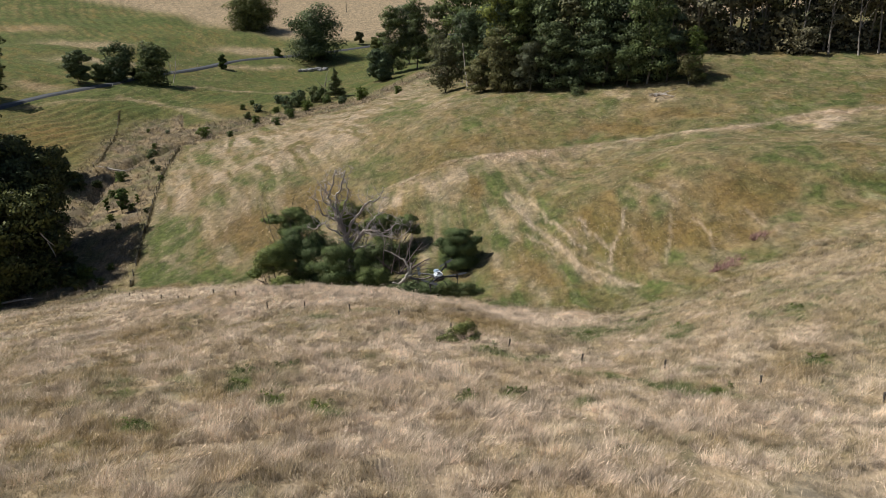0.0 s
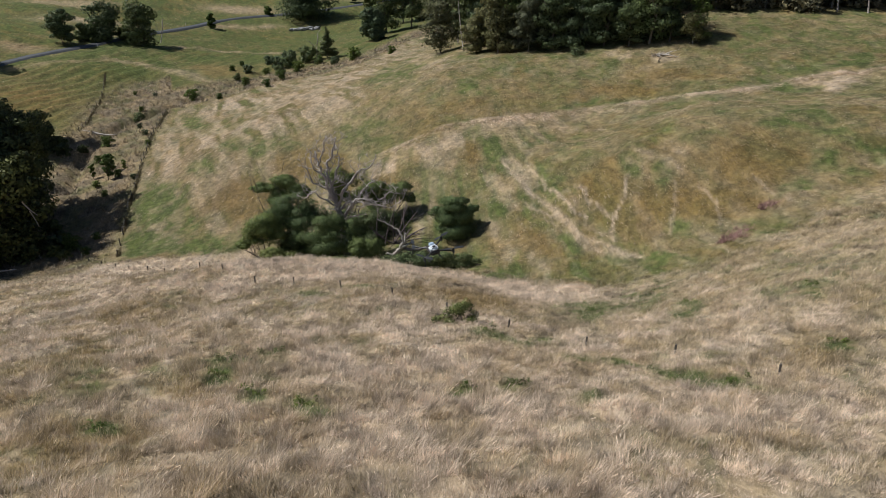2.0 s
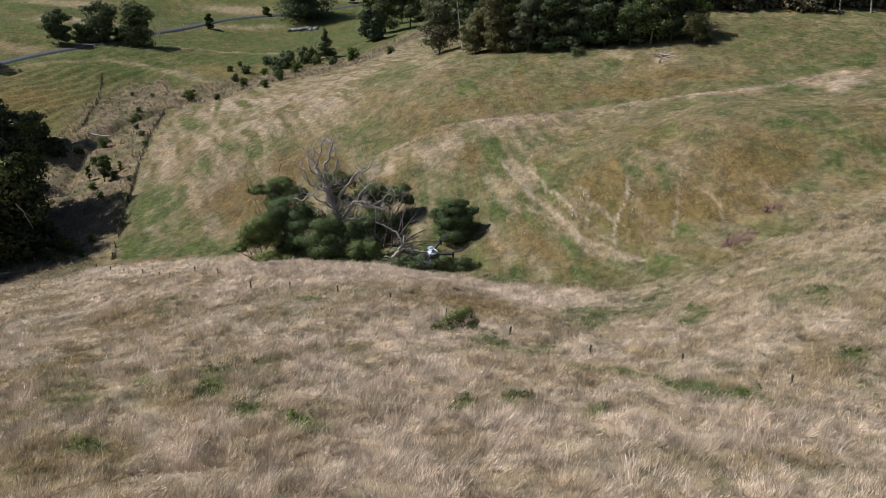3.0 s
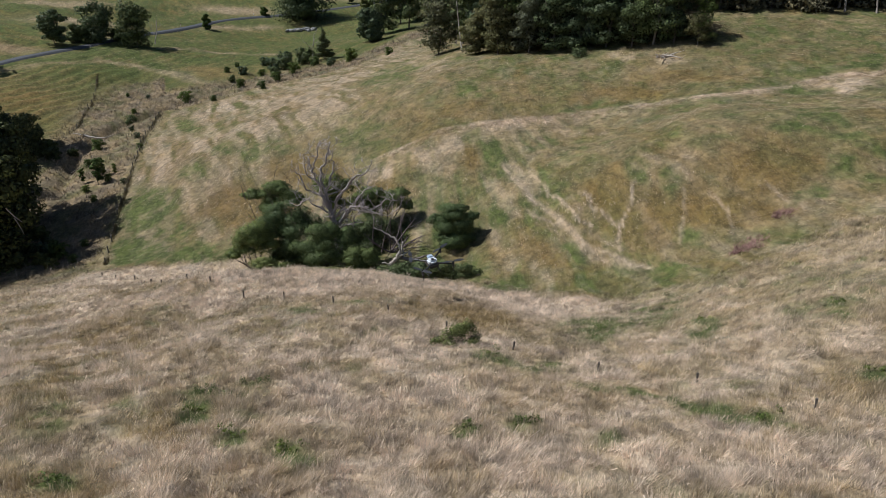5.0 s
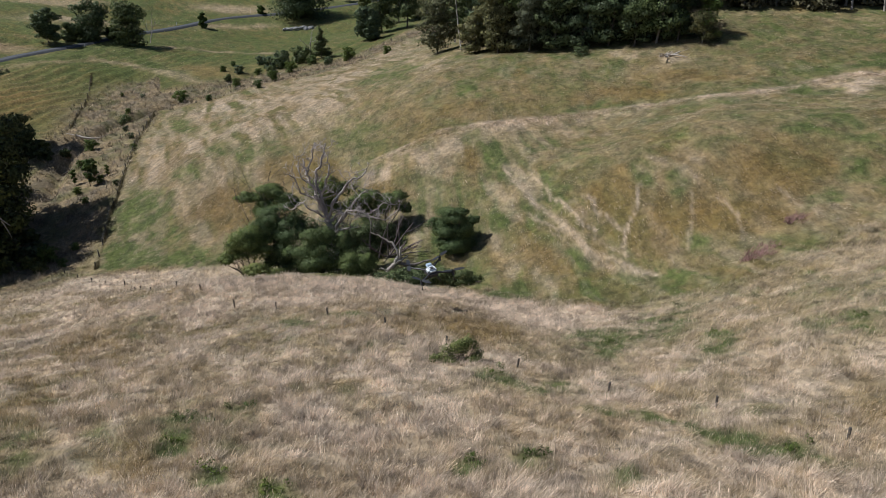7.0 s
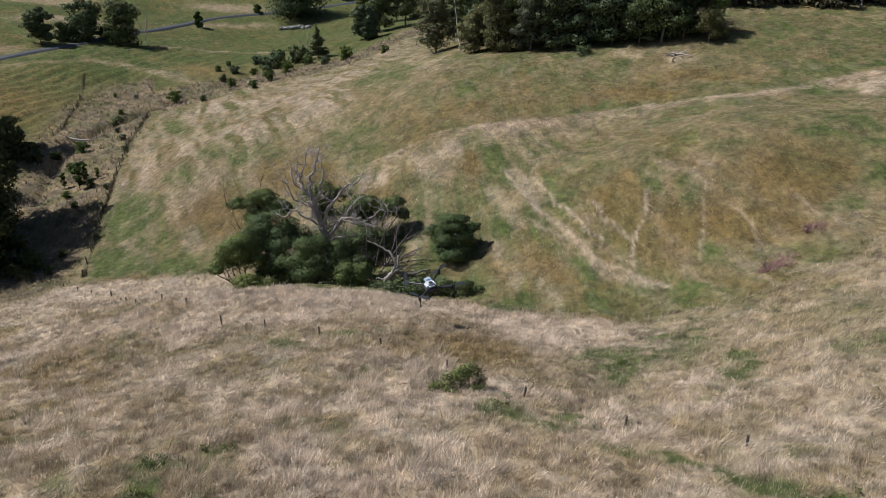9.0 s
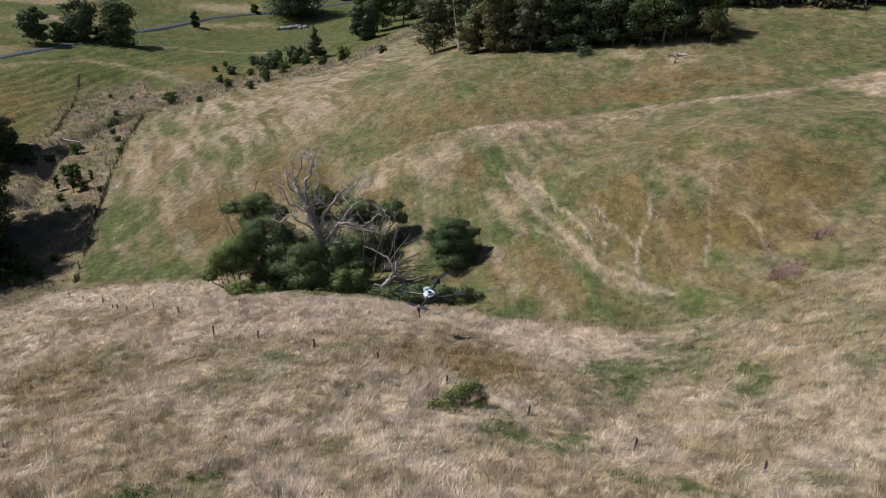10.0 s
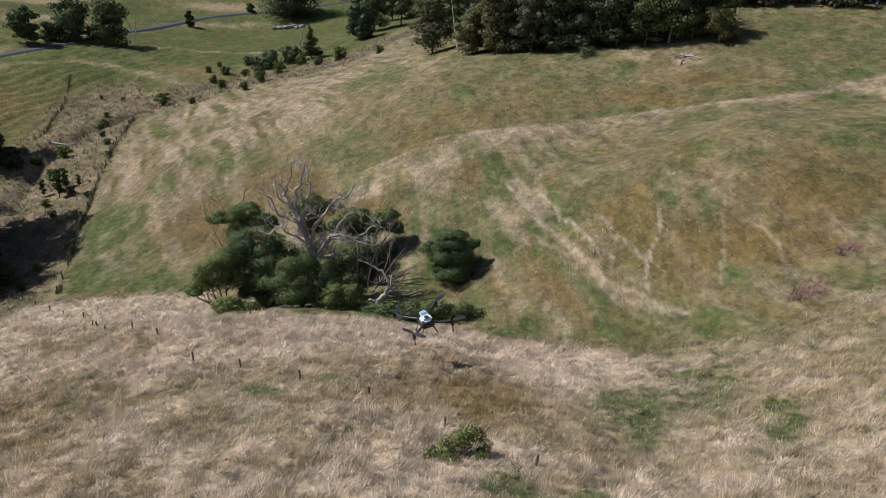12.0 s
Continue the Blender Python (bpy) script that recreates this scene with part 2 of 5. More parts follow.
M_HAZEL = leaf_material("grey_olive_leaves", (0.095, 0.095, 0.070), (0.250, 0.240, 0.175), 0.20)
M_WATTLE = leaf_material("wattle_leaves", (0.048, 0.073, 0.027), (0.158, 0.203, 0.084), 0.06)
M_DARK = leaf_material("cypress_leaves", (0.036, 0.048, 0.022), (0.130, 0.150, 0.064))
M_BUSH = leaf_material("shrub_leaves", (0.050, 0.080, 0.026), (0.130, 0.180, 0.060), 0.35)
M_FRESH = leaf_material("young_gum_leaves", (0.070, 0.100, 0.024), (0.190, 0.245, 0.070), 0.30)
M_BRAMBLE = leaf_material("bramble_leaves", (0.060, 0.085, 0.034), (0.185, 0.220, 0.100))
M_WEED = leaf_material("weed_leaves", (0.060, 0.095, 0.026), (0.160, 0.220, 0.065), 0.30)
M_BARK = rough_material("grey_brown_bark", (0.16, 0.125, 0.10), (0.07, 0.055, 0.045), 2.0, 0.6, (1, 1, 0.25))
M_PALEBARK = rough_material("pale_gum_bark", (0.34, 0.30, 0.25), (0.17, 0.145, 0.12), 1.2, 0.3, (1, 1, 0.2))
M_DEAD = rough_material("weathered_grey_wood", (0.50, 0.44, 0.41), (0.25, 0.213, 0.198), 2.0, 0.5, (1, 1, 0.3))
M_ASPHALT = rough_material("asphalt", (0.070, 0.074, 0.084), (0.048, 0.050, 0.058), 0.8, 0.2)
M_THISTLE = leaf_material("dead_thistle", (0.10, 0.058, 0.068), (0.25, 0.165, 0.185))
M_WHITE_STEM = rough_material("smooth_white_bark", (0.50, 0.45, 0.40), (0.30, 0.265, 0.235), 1.2, 0.3, (1, 1, 0.2))
M_POST = rough_material("old_post_wood", (0.15, 0.13, 0.11), (0.07, 0.06, 0.05), 6.0, 0.5, (1, 1, 0.2))


# ---- plant cover: how green, rusty and pale the grass is at a spot ----
def blob(x, y, cx, cy, rx, ry, deg=0.0):
    a = radians(deg)
    dx, dy = x - cx, y - cy
    u, v = (dx * math.cos(a) + dy * math.sin(a)) / rx, (-dx * math.sin(a) + dy * math.cos(a)) / ry
    return np.exp(-(u * u + v * v))


FENCE_LINE = [(-43.9, 89.5), (-48.4, 103.3), (-51.2, 114.2), (-56.0, 130.4), (-61.5, 149.2), (-65.4, 168)]
PADDOCK_LINE = [(-81, 156.6), (-84.3, 174.4), (-91.8, 196.3)]
RISE_LINE = [(-5.4, 96.1), (3.3, 97), (16.6, 97.5), (26.8, 94.9), (36.8, 90.4), (43.8, 92.0), (50, 92.6), (60, 90.5)]
TRACKS = [
    [(7.5, 85.1), (8.5, 80.4), (10.4, 74.2), (11.8, 70.7), (13, 67.3), (15.6, 63.5), (18.1, 59.7)],
    [(10.4, 80.2), (12.5, 72.4), (14.6, 67.2)],
    [(16.2, 63.8), (16.9, 66.3), (18.3, 68.5), (19, 71.4)],
    [(16.9, 66.3), (15.6, 70), (14.1, 73)],
    [(11.3, 71.5), (12.5, 68), (14.9, 62.7)],
    [(29.1, 64.7), (29.7, 60.9)],
    [(21.0, 61.5), (21.7, 64.3), (22.8, 67.6)],
    [(24.5, 59.5), (25.2, 63), (24.6, 66)],
]
DARK_TUFTS = [(-10.2, 30.1, 1.1, 0.6), (-9.8, 28, 0.6, 0.4), (-7.5, 25.4, 0.6, 0.4), (-5.2, 24, 0.9, 0.6), (1.1, 26.4, 0.5, 0.3), (16.6, 44, 1.0, 0.5), (22.7, 40.5, 1.0, 0.6), (2.6, 36.5, 0.9, 0.4), (-8.4, 31.3, 0.8, 0.4), (12.6, 27.6, 0.8, 0.4), (-12.1, 22.1, 0.8, 0.4), (18.9, 30.8, 0.6, 0.4), (10.2, 44.4, 0.9, 0.5), (3.2, 26.8, 0.6, 0.3)]
# patches of grass: place, half axes, turn and strength
GREEN_SPUR = [
    (-44.1, 104.2, 10, 3.8, 123, 1), (-40.5, 92, 7, 3.2, 141, 1), (-32.6, 87.6, 8, 2.9, 158, 1), (-39.5, 98.5, 6.5, 2.8, 135, 0.8), (-37.2, 95.4, 4.8, 2.1, 141, 0.5),
    (-53.6, 152.5, 13.1, 2.8, 118, 0.6), (-38.4, 111.6, 5.2, 1.8, 124, 0.6), (-32.1, 113.8, 8.2, 2, 134, 0.7), (-24.9, 110.2, 4.7, 1.6, 147, 0.6), (-11.4, 105.8, 10.5, 3.8, 122, 0.55),
]
GREEN_BOWL = [
    (-9.1, 133.9, 16, 4.9, 99, 0.6), (4.9, 106.3, 3.8, 2.4, 136, 0.7), (18.3, 99.3, 3.3, 1, 1, 0.9), (17, 106.2, 5.5, 4, 163, 0.45), (6.9, 88.4, 3.9, 1.3, 82, 0.8),
    (15.3, 82.4, 6, 2.5, 98, 0.5), (6.7, 75.8, 2.7, 1.1, 114, 0.7), (12.9, 65.3, 2.6, 0.7, 124, 0.9), (-1.3, 86.2, 5.2, 1.5, 141, 0.5), (-2.6, 83, 4, 1.3, 143, 0.6),
    (13.1, 75.6, 2, 1, 118, 0.6), (19.6, 71.9, 2.2, 1, 91, 0.6), (22.4, 69.3, 1.7, 1.2, 85, 0.6), (22, 61.7, 1.9, 0.9, 102, 0.6), (18.6, 80.1, 6.6, 2.3, 103, 0.4),
]
GREEN_MEADOW = [
    (42.7, 89.8, 2.4, 1.2, -152, 0.9), (36.4, 74, 4.8, 3.3, 50, 0.7), (30, 79.2, 5.9, 3.7, 71, 0.35), (53.9, 95.5, 3, 1.6, -165, 1), (55.6, 97.3, 1.9, 1.7, 97, 1),
    (47.7, 99.5, 1.1, 0.9, 147, 0.8), (46.1, 108.5, 9.6, 6.1, -173, 0.55), (57.3, 110.2, 10.2, 6.1, 47, 0.6), (48.6, 119.4, 5.7, 4, 158, 0.55), (38.4, 69.4, 3.7, 2.7, 77, 0.6),
    (34.8, 63.8, 1.6, 1.1, 116, 0.7), (35.8, 61.1, 1.8, 1.6, 46, 0.6), (26.3, 73.1, 3.1, 1.6, 151, 0.5), (30.6, 61.4, 1.7, 0.9, 168, 0.7), (19.5, 57.9, 2.7, 0.8, 138, 0.8),
]
RUST_SPUR = [
    (-28.3, 97.4, 7.0, 3.6, 131, 1), (-19, 100.7, 9, 3.2, 131, 1), (-22.7, 91.1, 5, 2.6, 122, 0.9), (-6.2, 88.2, 3.4, 2, 148, 1), (-13.4, 94.4, 4.3, 1.7, 119, 0.6),
    (-3.9, 103, 9.5, 3.9, 120, 0.55), (3.5, 87.9, 3.5, 1.8, 100, 0.7), (-9.9, 118.3, 7.6, 2.8, 114, 0.4), (-18.4, 107.7, 6.4, 1.9, 138, 0.5), (-36.6, 93.8, 6.6, 0.9, 133, 0.5),
]
RUST_BOWL = [
    (17.2, 71.9, 4.2, 2.7, 113, 0.85), (21.7, 65.8, 4.7, 2.2, 123, 0.95), (25.5, 62.5, 3.1, 2.3, 126, 1), (29.5, 65.9, 4, 2.9, 122, 0.75), (25.8, 69.6, 3.1, 1.5, 147, 0.6),
    (25.1, 99.9, 6.6, 2.4, 156, 0.75), (33.4, 100.6, 5.9, 2.5, 148, 0.65), (11.9, 103.7, 4.6, 4.1, 177, 0.5), (32.6, 65.2, 2.3, 1.9, 122, 0.7), (5.1, 69.7, 3.9, 1.2, 111, 0.5),
    (9.4, 68.2, 3.5, 1.4, 108, 0.7), (12.3, 70, 3.3, 1.2, 109, 0.5), (17.9, 64, 3.8, 1.4, 117, 0.6), (2.4, 103.3, 4.9, 3, 129, 0.6),
    (21, 67.5, 8, 5.5, 118, 0.62), (31, 69, 6, 5, 120, 0.6),
]
PALE_SPUR = [
    (-27.1, 107.8, 6.4, 2.1, 125, 0.9), (-43.5, 124.5, 11.3, 3.4, 122, 0.8), (-46.9, 119.5, 9.6, 2.5, 117, 0.7), (-34.2, 104.8, 7.2, 2.6, 113, 0.6), (-26.7, 123.5, 14.7, 4.5, 116, 0.8),
    (-17.1, 124.7, 11.6, 7, 114, 0.8), (-19.2, 113, 5.5, 3.2, 139, 0.6), (-31.8, 122.5, 12.1, 2.6, 122, 0.7), (-14.6, 148.5, 13.1, 9.5, 84, 0.85), (-45.2, 162.1, 15.8, 5.6, 138, 0.9),
    (-55.1, 128.6, 13.9, 1.9, 114, 0.5), (-36, 99.3, 5.1, 2, 128, 0.5),
]
PALE_BOWL = [
    (-2.8, 91.3, 4, 2.9, 154, 0.7), (-6.7, 91.3, 2.7, 1.3, 157, 0.85), (1.8, 92, 4.1, 2.8, 169, 0.6), (15.5, 91.1, 3.2, 2.4, 153, 0.5), (9.2, 80.2, 5.3, 0.9, 100, 0.55),
    (20.4, 73.1, 2, 1.1, 111, 0.6), (23.6, 70.3, 1.7, 1, 90, 0.8), (47.9, 88.5, 4.3, 2.6, 58, 0.9), (15, 70, 1.6, 0.6, 130, 0.6), (28.6, 60.5, 2.5, 1.4, 171, 0.55),
    (4.8, 73.5, 2.9, 1.3, 101, 0.4), (19.1, 88.5, 3.5, 1.4, 104, 0.5), (-1.9, 133, 16, 4.2, 106, 0.5), (28.8, 112.8, 4.9, 2, 154, 0.5), (32.4, 108, 2.3, 1.4, 162, 0.7),
]
GREEN_NEAR = [
    (-9.9, 29.4, 1.6, 0.5, 113, 0.9), (-9.6, 27.4, 0.7, 0.5, 127, 0.8), (-7.3, 24.8, 0.6, 0.5, 129, 0.8), (-5, 23.4, 1, 0.6, 123, 0.8), (-8, 30.2, 1.8, 0.7, 107, 0.5),
    (-8.8, 46.1, 2, 1, 137, 0.5), (-6.2, 46.7, 1.3, 0.8, 151, 0.8), (-3.7, 40.9, 0.6, 0.5, 80, 0.7), (-3.9, 32.9, 1.7, 1, 109, 0.35), (-15.8, 28.1, 3.3, 1.1, 128, 0.45),
    (-12.3, 28.7, 1.7, 0.8, 135, 0.4), (-7.1, 27.5, 1.3, 0.6, -5, 0.35), (-11.8, 21.6, 0.8, 0.5, -21, 0.6), (-17.5, 36.6, 2.3, 0.9, 137, 0.3), (-21.9, 51.2, 2.1, 1, 155, 0.3),
]
GREEN_HOLLOW = [
    (10, 45.6, 5.3, 2, 73, 0.75), (9.8, 42.2, 2.5, 0.8, -119, 0.9), (14.7, 48.9, 6.2, 2.4, 64, 0.6), (15.9, 42.3, 3.1, 0.9, 68, 0.85), (22.2, 39.8, 1.9, 0.7, 63, 0.8),
    (20.6, 40.8, 2.1, 1.4, 85, 0.45), (8, 31.5, 2.2, 0.5, 147, 0.7), (10.8, 29.2, 1.6, 0.5, 131, 0.75), (11.9, 27.5, 1.2, 0.5, 148, 0.9), (7.1, 32.4, 0.9, 0.5, -148, 0.7),
    (3.3, 34.5, 1.4, 0.9, -178, 0.45), (2.5, 35.4, 0.8, 0.7, 156, 0.85), (5.2, 34.5, 1.2, 1.1, 61, 0.6), (5.8, 24.8, 0.8, 0.6, 63, 0.5), (3.1, 26.3, 0.8, 0.5, 159, 0.45),
    (1, 26, 0.4, 0.5, 90, 0.7),
]
GREEN_BROW = [
    (18.6, 30.3, 0.5, 0.5, 56, 0.9), (18, 60.4, 2.5, 1.1, 135, 0.6), (6.1, 62.5, 2.3, 1.1, 159, 0.7), (23.8, 45.7, 1.9, 1.1, 139, 0.3), (14.4, 24.3, 0.8, 0.6, 32, 0.4),
    (4.1, 21.9, 0.9, 0.5, 167, 0.3),
]
RUST_NEAR = [
    (-16.6, 29.5, 5.9, 1.3, 123, 0.55), (2.6, 45.2, 4, 2.7, 106, 0.8), (-2.8, 44.9, 2.9, 2.3, -169, 0.45), (1.7, 50.5, 4.1, 2, 80, 0.6), (-11.7, 22.3, 1.8, 1, -23, 0.5),
    (17.9, 31.2, 2.5, 1.6, 53, 0.6), (14.7, 35.7, 1.9, 1.8, 35, 0.45), (0.4, 22.2, 1.1, 1, -156, 0.6), (10.7, 33.7, 1.8, 0.9, 144, 0.5), (-3, 21.6, 1, 0.7, -166, 0.4),
    (7.8, 42.1, 2, 1.4, 149, 0.5), (-11, 30.5, 2.5, 0.9, 115, 0.3), (-9.7, 22.4, 1.3, 0.5, 158, 0.4),
]
PALE_NEAR = [
    (4.8, 38.5, 2.8, 0.7, 152, 0.95), (-2.4, 38.5, 2.1, 1.1, 173, 0.75), (9.8, 26.4, 1.4, 1, 170, 0.7), (4.7, 27.4, 1.4, 1, -148, 0.6), (19.8, 40.3, 2.6, 1.6, 89, 0.65),
    (20.5, 35, 2.7, 1.4, 57, 0.65), (-4.4, 42.5, 2.4, 1.5, 174, 0.55), (-14.6, 40.7, 8, 2.6, 117, 0.35), (-6.3, 28.7, 2.2, 1.4, 110, 0.3), (7.1, 56, 2.7, 2.6, -161, 0.7),
    (13, 24.8, 1.7, 0.8, -178, 0.7), (8.8, 21.9, 1.1, 0.6, 13, 0.65), (-32.3, 82, 8, 2.1, -178, 0.6), (-10.2, 57.7, 5.1, 2.9, 160, 0.6),
]


def spots(x, y, some):
    out = np.zeros(np.shape(x))
    for cx, cy, rx, ry in some:
        out = np.maximum(out, blob(x, y, cx, cy, rx, ry))
    return out


def patches(x, y, *lists):
    out = np.zeros(np.shape(x))
    for some in lists:
        for cx, cy, rx, ry, deg, much in some:
            out = np.maximum(out, much * np.minimum(1, 1.5 * blob(x, y, cx, cy, rx, ry, deg)))
    return out


def past_fence(x, y):
    """Metres on the hill's side (+) or the creek's side (-) of the fence and the spur's crest."""
    fence_side = x - np.interp(y, [85, 100, 125, 150, 170], [-45, -47.5, -54.5, -61, -64.5])
    fence_side = fence_side - 1.3 * np.maximum(0, y - 193)
    bearing = np.arctan2(x, y)
    crest = np.interp(bearing, [-0.362, -0.306, -0.27, -0.23, -0.183, -0.113, -0.072, -0.04], [182, 185.7, 187.8, 192, 193, 196, 212, 228])
    return np.where(bearing > -0.362, crest - np.hypot(x, y), fence_side)


def crest_y(x):
    """How far the long dry grass of the near slope reaches."""
    return np.interp(x, [-60, -24, -17, 0, 4, 9, 13, 20, 25, 29, 35, 60], [86, 84, 62, 64, 63, 60, 57, 54, 52.5, 54.5, 57, 62])


def near_slope(x, y):
    """1 on the slope under the camera, 0 across the gully."""
    wy = y + 2.2 * (fbm(x / 3, y / 3, 42) - 0.5)
    return 1 - step(-1.6, 1.6, wy - crest_y(x))


def cover(x, y):
    """How green, how rusty, how pale and how full of brown thatch the grass is."""
    x, y = np.asarray(x, float), np.asarray(y, float)
    wx, wy = x + 3.0 * (fbm(x / 3.2, y / 3.2, 41) - 0.5), y + 3.6 * (fbm(x / 3.2, y / 3.2, 42) - 0.5)
    ux, uy = x + 1.1 * (fbm(x / 1.8, y / 1.8, 43) - 0.5), y + 1.1 * (fbm(x / 2.2, y / 2.2, 44) - 0.5)
    big, mid, fine = fbm(x / 14, y / 14, 11), fbm(x / 4, y / 4, 12, 4), fbm(x / 1.1, y / 1.1, 13)
    tuft, tuft_b = fbm(x / 0.55, y / 0.55, 27, 2), fbm(x / 0.75, y / 0.75, 28, 2)
    dist = np.hypot(x, y)
    near = near_slope(x, y)
    hill = 1 - near
    # slope under the camera: straw, with rusty and pale drifts and single green tufts
    g = near * (0.05 + 0.24 * step(0.46, 0.62, mid) + 0.55 * step(0.56, 0.74, 0.5 * tuft + 0.5 * fine))
    r = near * (0.12 + 0.55 * step(0.45, 0.62, fbm(x / 5, y / 3, 21, 4)) + 0.35 * step(0.48, 0.70, tuft_b))
    p = near * (0.16 + 0.46 * step(0.43, 0.62, fbm(x / 2.8, y / 1.9, 31, 4)) + 0.38 * step(0.50, 0.70, fbm(x / 0.6, y / 0.6, 29, 2)))
    # golden on the one side, bleached in the middle, pinker and paler on the other
    r = r * (1 - 0.35 * near * step(-2, 10, wx))
    r, p = r + 0.14 * near * step(4, -10, wx), p * (1 - 0.15 * near * step(2, -10, wx) * step(34, 24, wy)) + 0.12 * near * step(-2, 6, wx) * step(18, 9, wx)
    straw = near * np.minimum(1, 1.4 * blob(wx, wy, -3.5, 25, 5.5, 11))
    p, r, g = p + 0.26 * straw, r * (1 - 0.30 * straw), g * (1 - 0.35 * straw)
    olive = near * step(13, 24, wx)
    p, g = p * (1 - 0.55 * olive), g + 0.18 * olive
    # the brow above the gully is painted pale, for the brightness of backlit grass
    crest = crest_y(x)
    brow = near * step(crest - 17, crest - 7, wy) * step(16, 4, x)
    p, r, g = p + 0.45 * brow, r * (1 - 0.5 * brow), g * (1 - 0.6 * brow)
    # the hill across the gully: olive tussocks with rust and straw between, licked down the slope
    turn, away = np.arctan2(x + 2, 150 - y), np.hypot(x + 2, y - 150)
    lick = fbm(turn * 62 + 2.0 * mid, away / 10, 14, 4)
    lick_b = fbm(turn * 74 + 2 * mid, away / 9, 20, 3)
    still = np.maximum(1 - step(44, 62, away), step(10, 18, x) * step(70, 80, y))
    lick = lick + (fbm(x / 2.0, y / 2.6, 34, 4) - lick) * still
    lick_b = lick_b + (fbm(x / 1.6, y / 2.2, 35, 4) - lick_b) * still
    g = g + hill * (0.26 + 0.34 * step(0.42, 0.62, mid) + (0.42 - 0.15 * still) * step(0.48, 0.64, lick_b) + 0.24 * step(0.50, 0.68, fine))
    r = r + hill * (0.34 + 0.30 * step(0.42, 0.62, big) + 0.30 * step(0.46, 0.64, fbm(x / 2.5, y / 2.5, 26, 3)))
    p = p + hill * ((0.32 - 0.18 * still) * (1 - 0.5 * step(20, 34, x)) * step(0.53, 0.64, 0.8 * lick + 0.2 * fine) + 0.14 * step(0.54, 0.72, tuft_b))
    # the spur's bleached face, in broken strokes down its slope
    face = hill * step(8, -8, wx - np.interp(y, [88, 100, 125, 145, 185], [-29, -23, -19, -13, -3])) * step(84, 92, wy)
    along_, across = 0.93 * x + 0.36 * y, 0.93 * y - 0.36 * x
    bleach, shade = fbm(along_ / 1.2 + 1.2 * mid, across / 10, 18, 4), fbm(along_ / 1.1 + 1.2 * mid, across / 11, 33, 4)
    p = p * (1 - face) + face * (0.02 + 0.34 * step(0.42, 0.60, bleach))
    g = g * (1 - face) + face * (0.08 + 0.36 * step(0.46, 0.66, fbm(x / 5, y / 5, 23, 4)) + 0.35 * step(0.50, 0.66, shade))
    r = r * (1 - face) + face * (0.34 + 0.60 * step(0.46, 0.60, shade))
    # bleached heads along the ridge
    below = np.interp(x, [q[0] for q in RISE_LINE], [q[1] for q in RISE_LINE]) + 1.4 * (mid - 0.5) - y
    reach = 1.3 + 3.0 * step(30, 8, x) + 2.0 * step(40, 48, x)
    rise = np.where(below < 0, step(-0.7, -0.1, below), np.exp(-np.maximum(below, 0) / reach)) * step(-12, -4, x) * step(64, 58, x) * hill
    rise = rise * (0.35 + 0.65 * step(0.36, 0.60, 0.5 * lick + 0.5 * fbm(x / 1.5, y / 1.5, 51)))
    p, g, r = np.maximum(p, 0.85 * rise), g * (1 - 0.8 * rise), r * (1 - 0.5 * rise)
    # shaped patches
    s = np.clip(patches(wx, wy, RUST_SPUR, RUST_BOWL) * (1.0 + 0.7 * mid) * hill + patches(wx, wy, RUST_NEAR) * (0.6 + 0.9 * fine) * near, 0, 1)
    r, p, g = np.maximum(r, s), p * (1 - 0.90 * s), g * (1 - 0.72 * s)
    s = np.clip(patches(wx, wy, PALE_SPUR) * (1 - 0.8 * s) * (0.75 * step(0.42, 0.62, bleach)) + patches(wx, wy, PALE_BOWL) * (0.10 + 0.80 * step(0.42, 0.62, lick)) + patches(ux, uy, PALE_NEAR) * (0.7 + 0.8 * tuft), 0, 1)
    p, g, r = np.maximum(p, 0.9 * s), g * (1 - 0.75 * s), r * (1 - 0.4 * s)
    s = np.clip(patches(wx, wy, GREEN_SPUR, GREEN_BOWL, GREEN_MEADOW) * (0.70 + 0.9 * step(0.36, 0.62, 0.5 * fine + 0.5 * lick_b)) + patches(ux, uy, GREEN_NEAR, GREEN_HOLLOW, GREEN_BROW) * (0.62 + 1.3 * step(0.36, 0.60, 0.5 * fine + 0.5 * tuft)), 0, 1)
    g, p, r = np.maximum(g, s), p * (1 - 0.9 * s), r * (1 - 0.6 * s)
    band = stroke(wx, wy, TRACKS[0], 0.75) * step(0.45, 0.62, fbm((x * 0.86 + y * 0.5) / 0.7, (y * 0.86 - x * 0.5) / 6, 17))
    p, g = np.maximum(p, 0.5 * band), g * (1 - 0.4 * band)
    for k, line in enumerate(TRACKS):
        s = stroke(ux, uy, line, 0.26 if k == 0 else 0.15) * (0.30 + 0.65 * fine) * (1.0 if k < 5 else 0.6)
        p, g, r = np.maximum(p, s), g * (1 - 0.7 * s), r * (1 - 0.6 * s)
    s = spots(ux, uy, DARK_TUFTS)
    g, p, r = np.maximum(g, s), p * (1 - s), r * (1 - s)
    # the creek's weedy gully, and the paddocks and hill beyond it
    side = past_fence(x, y)
    over = step(2, -2, side) * step(72, 84, y)
    gully = over * np.exp(-np.maximum(0, -side - 16) ** 2 / 40.0)
    stripe = np.sin((0.93 * x - 0.36 * y) * 1.85 + 3 * mid) * 0.5 + 0.5
    tussock = step(0.45, 0.62, fbm(x / 1.6, y / 3.0, 63, 3))
    vg = 1.0 - 0.36 * stripe * step(0.38, 0.52, mid) * step(0.35, 0.55, big) - 0.30 * tussock * step(0.36, 0.58, fbm(x / 24, y / 18, 64))
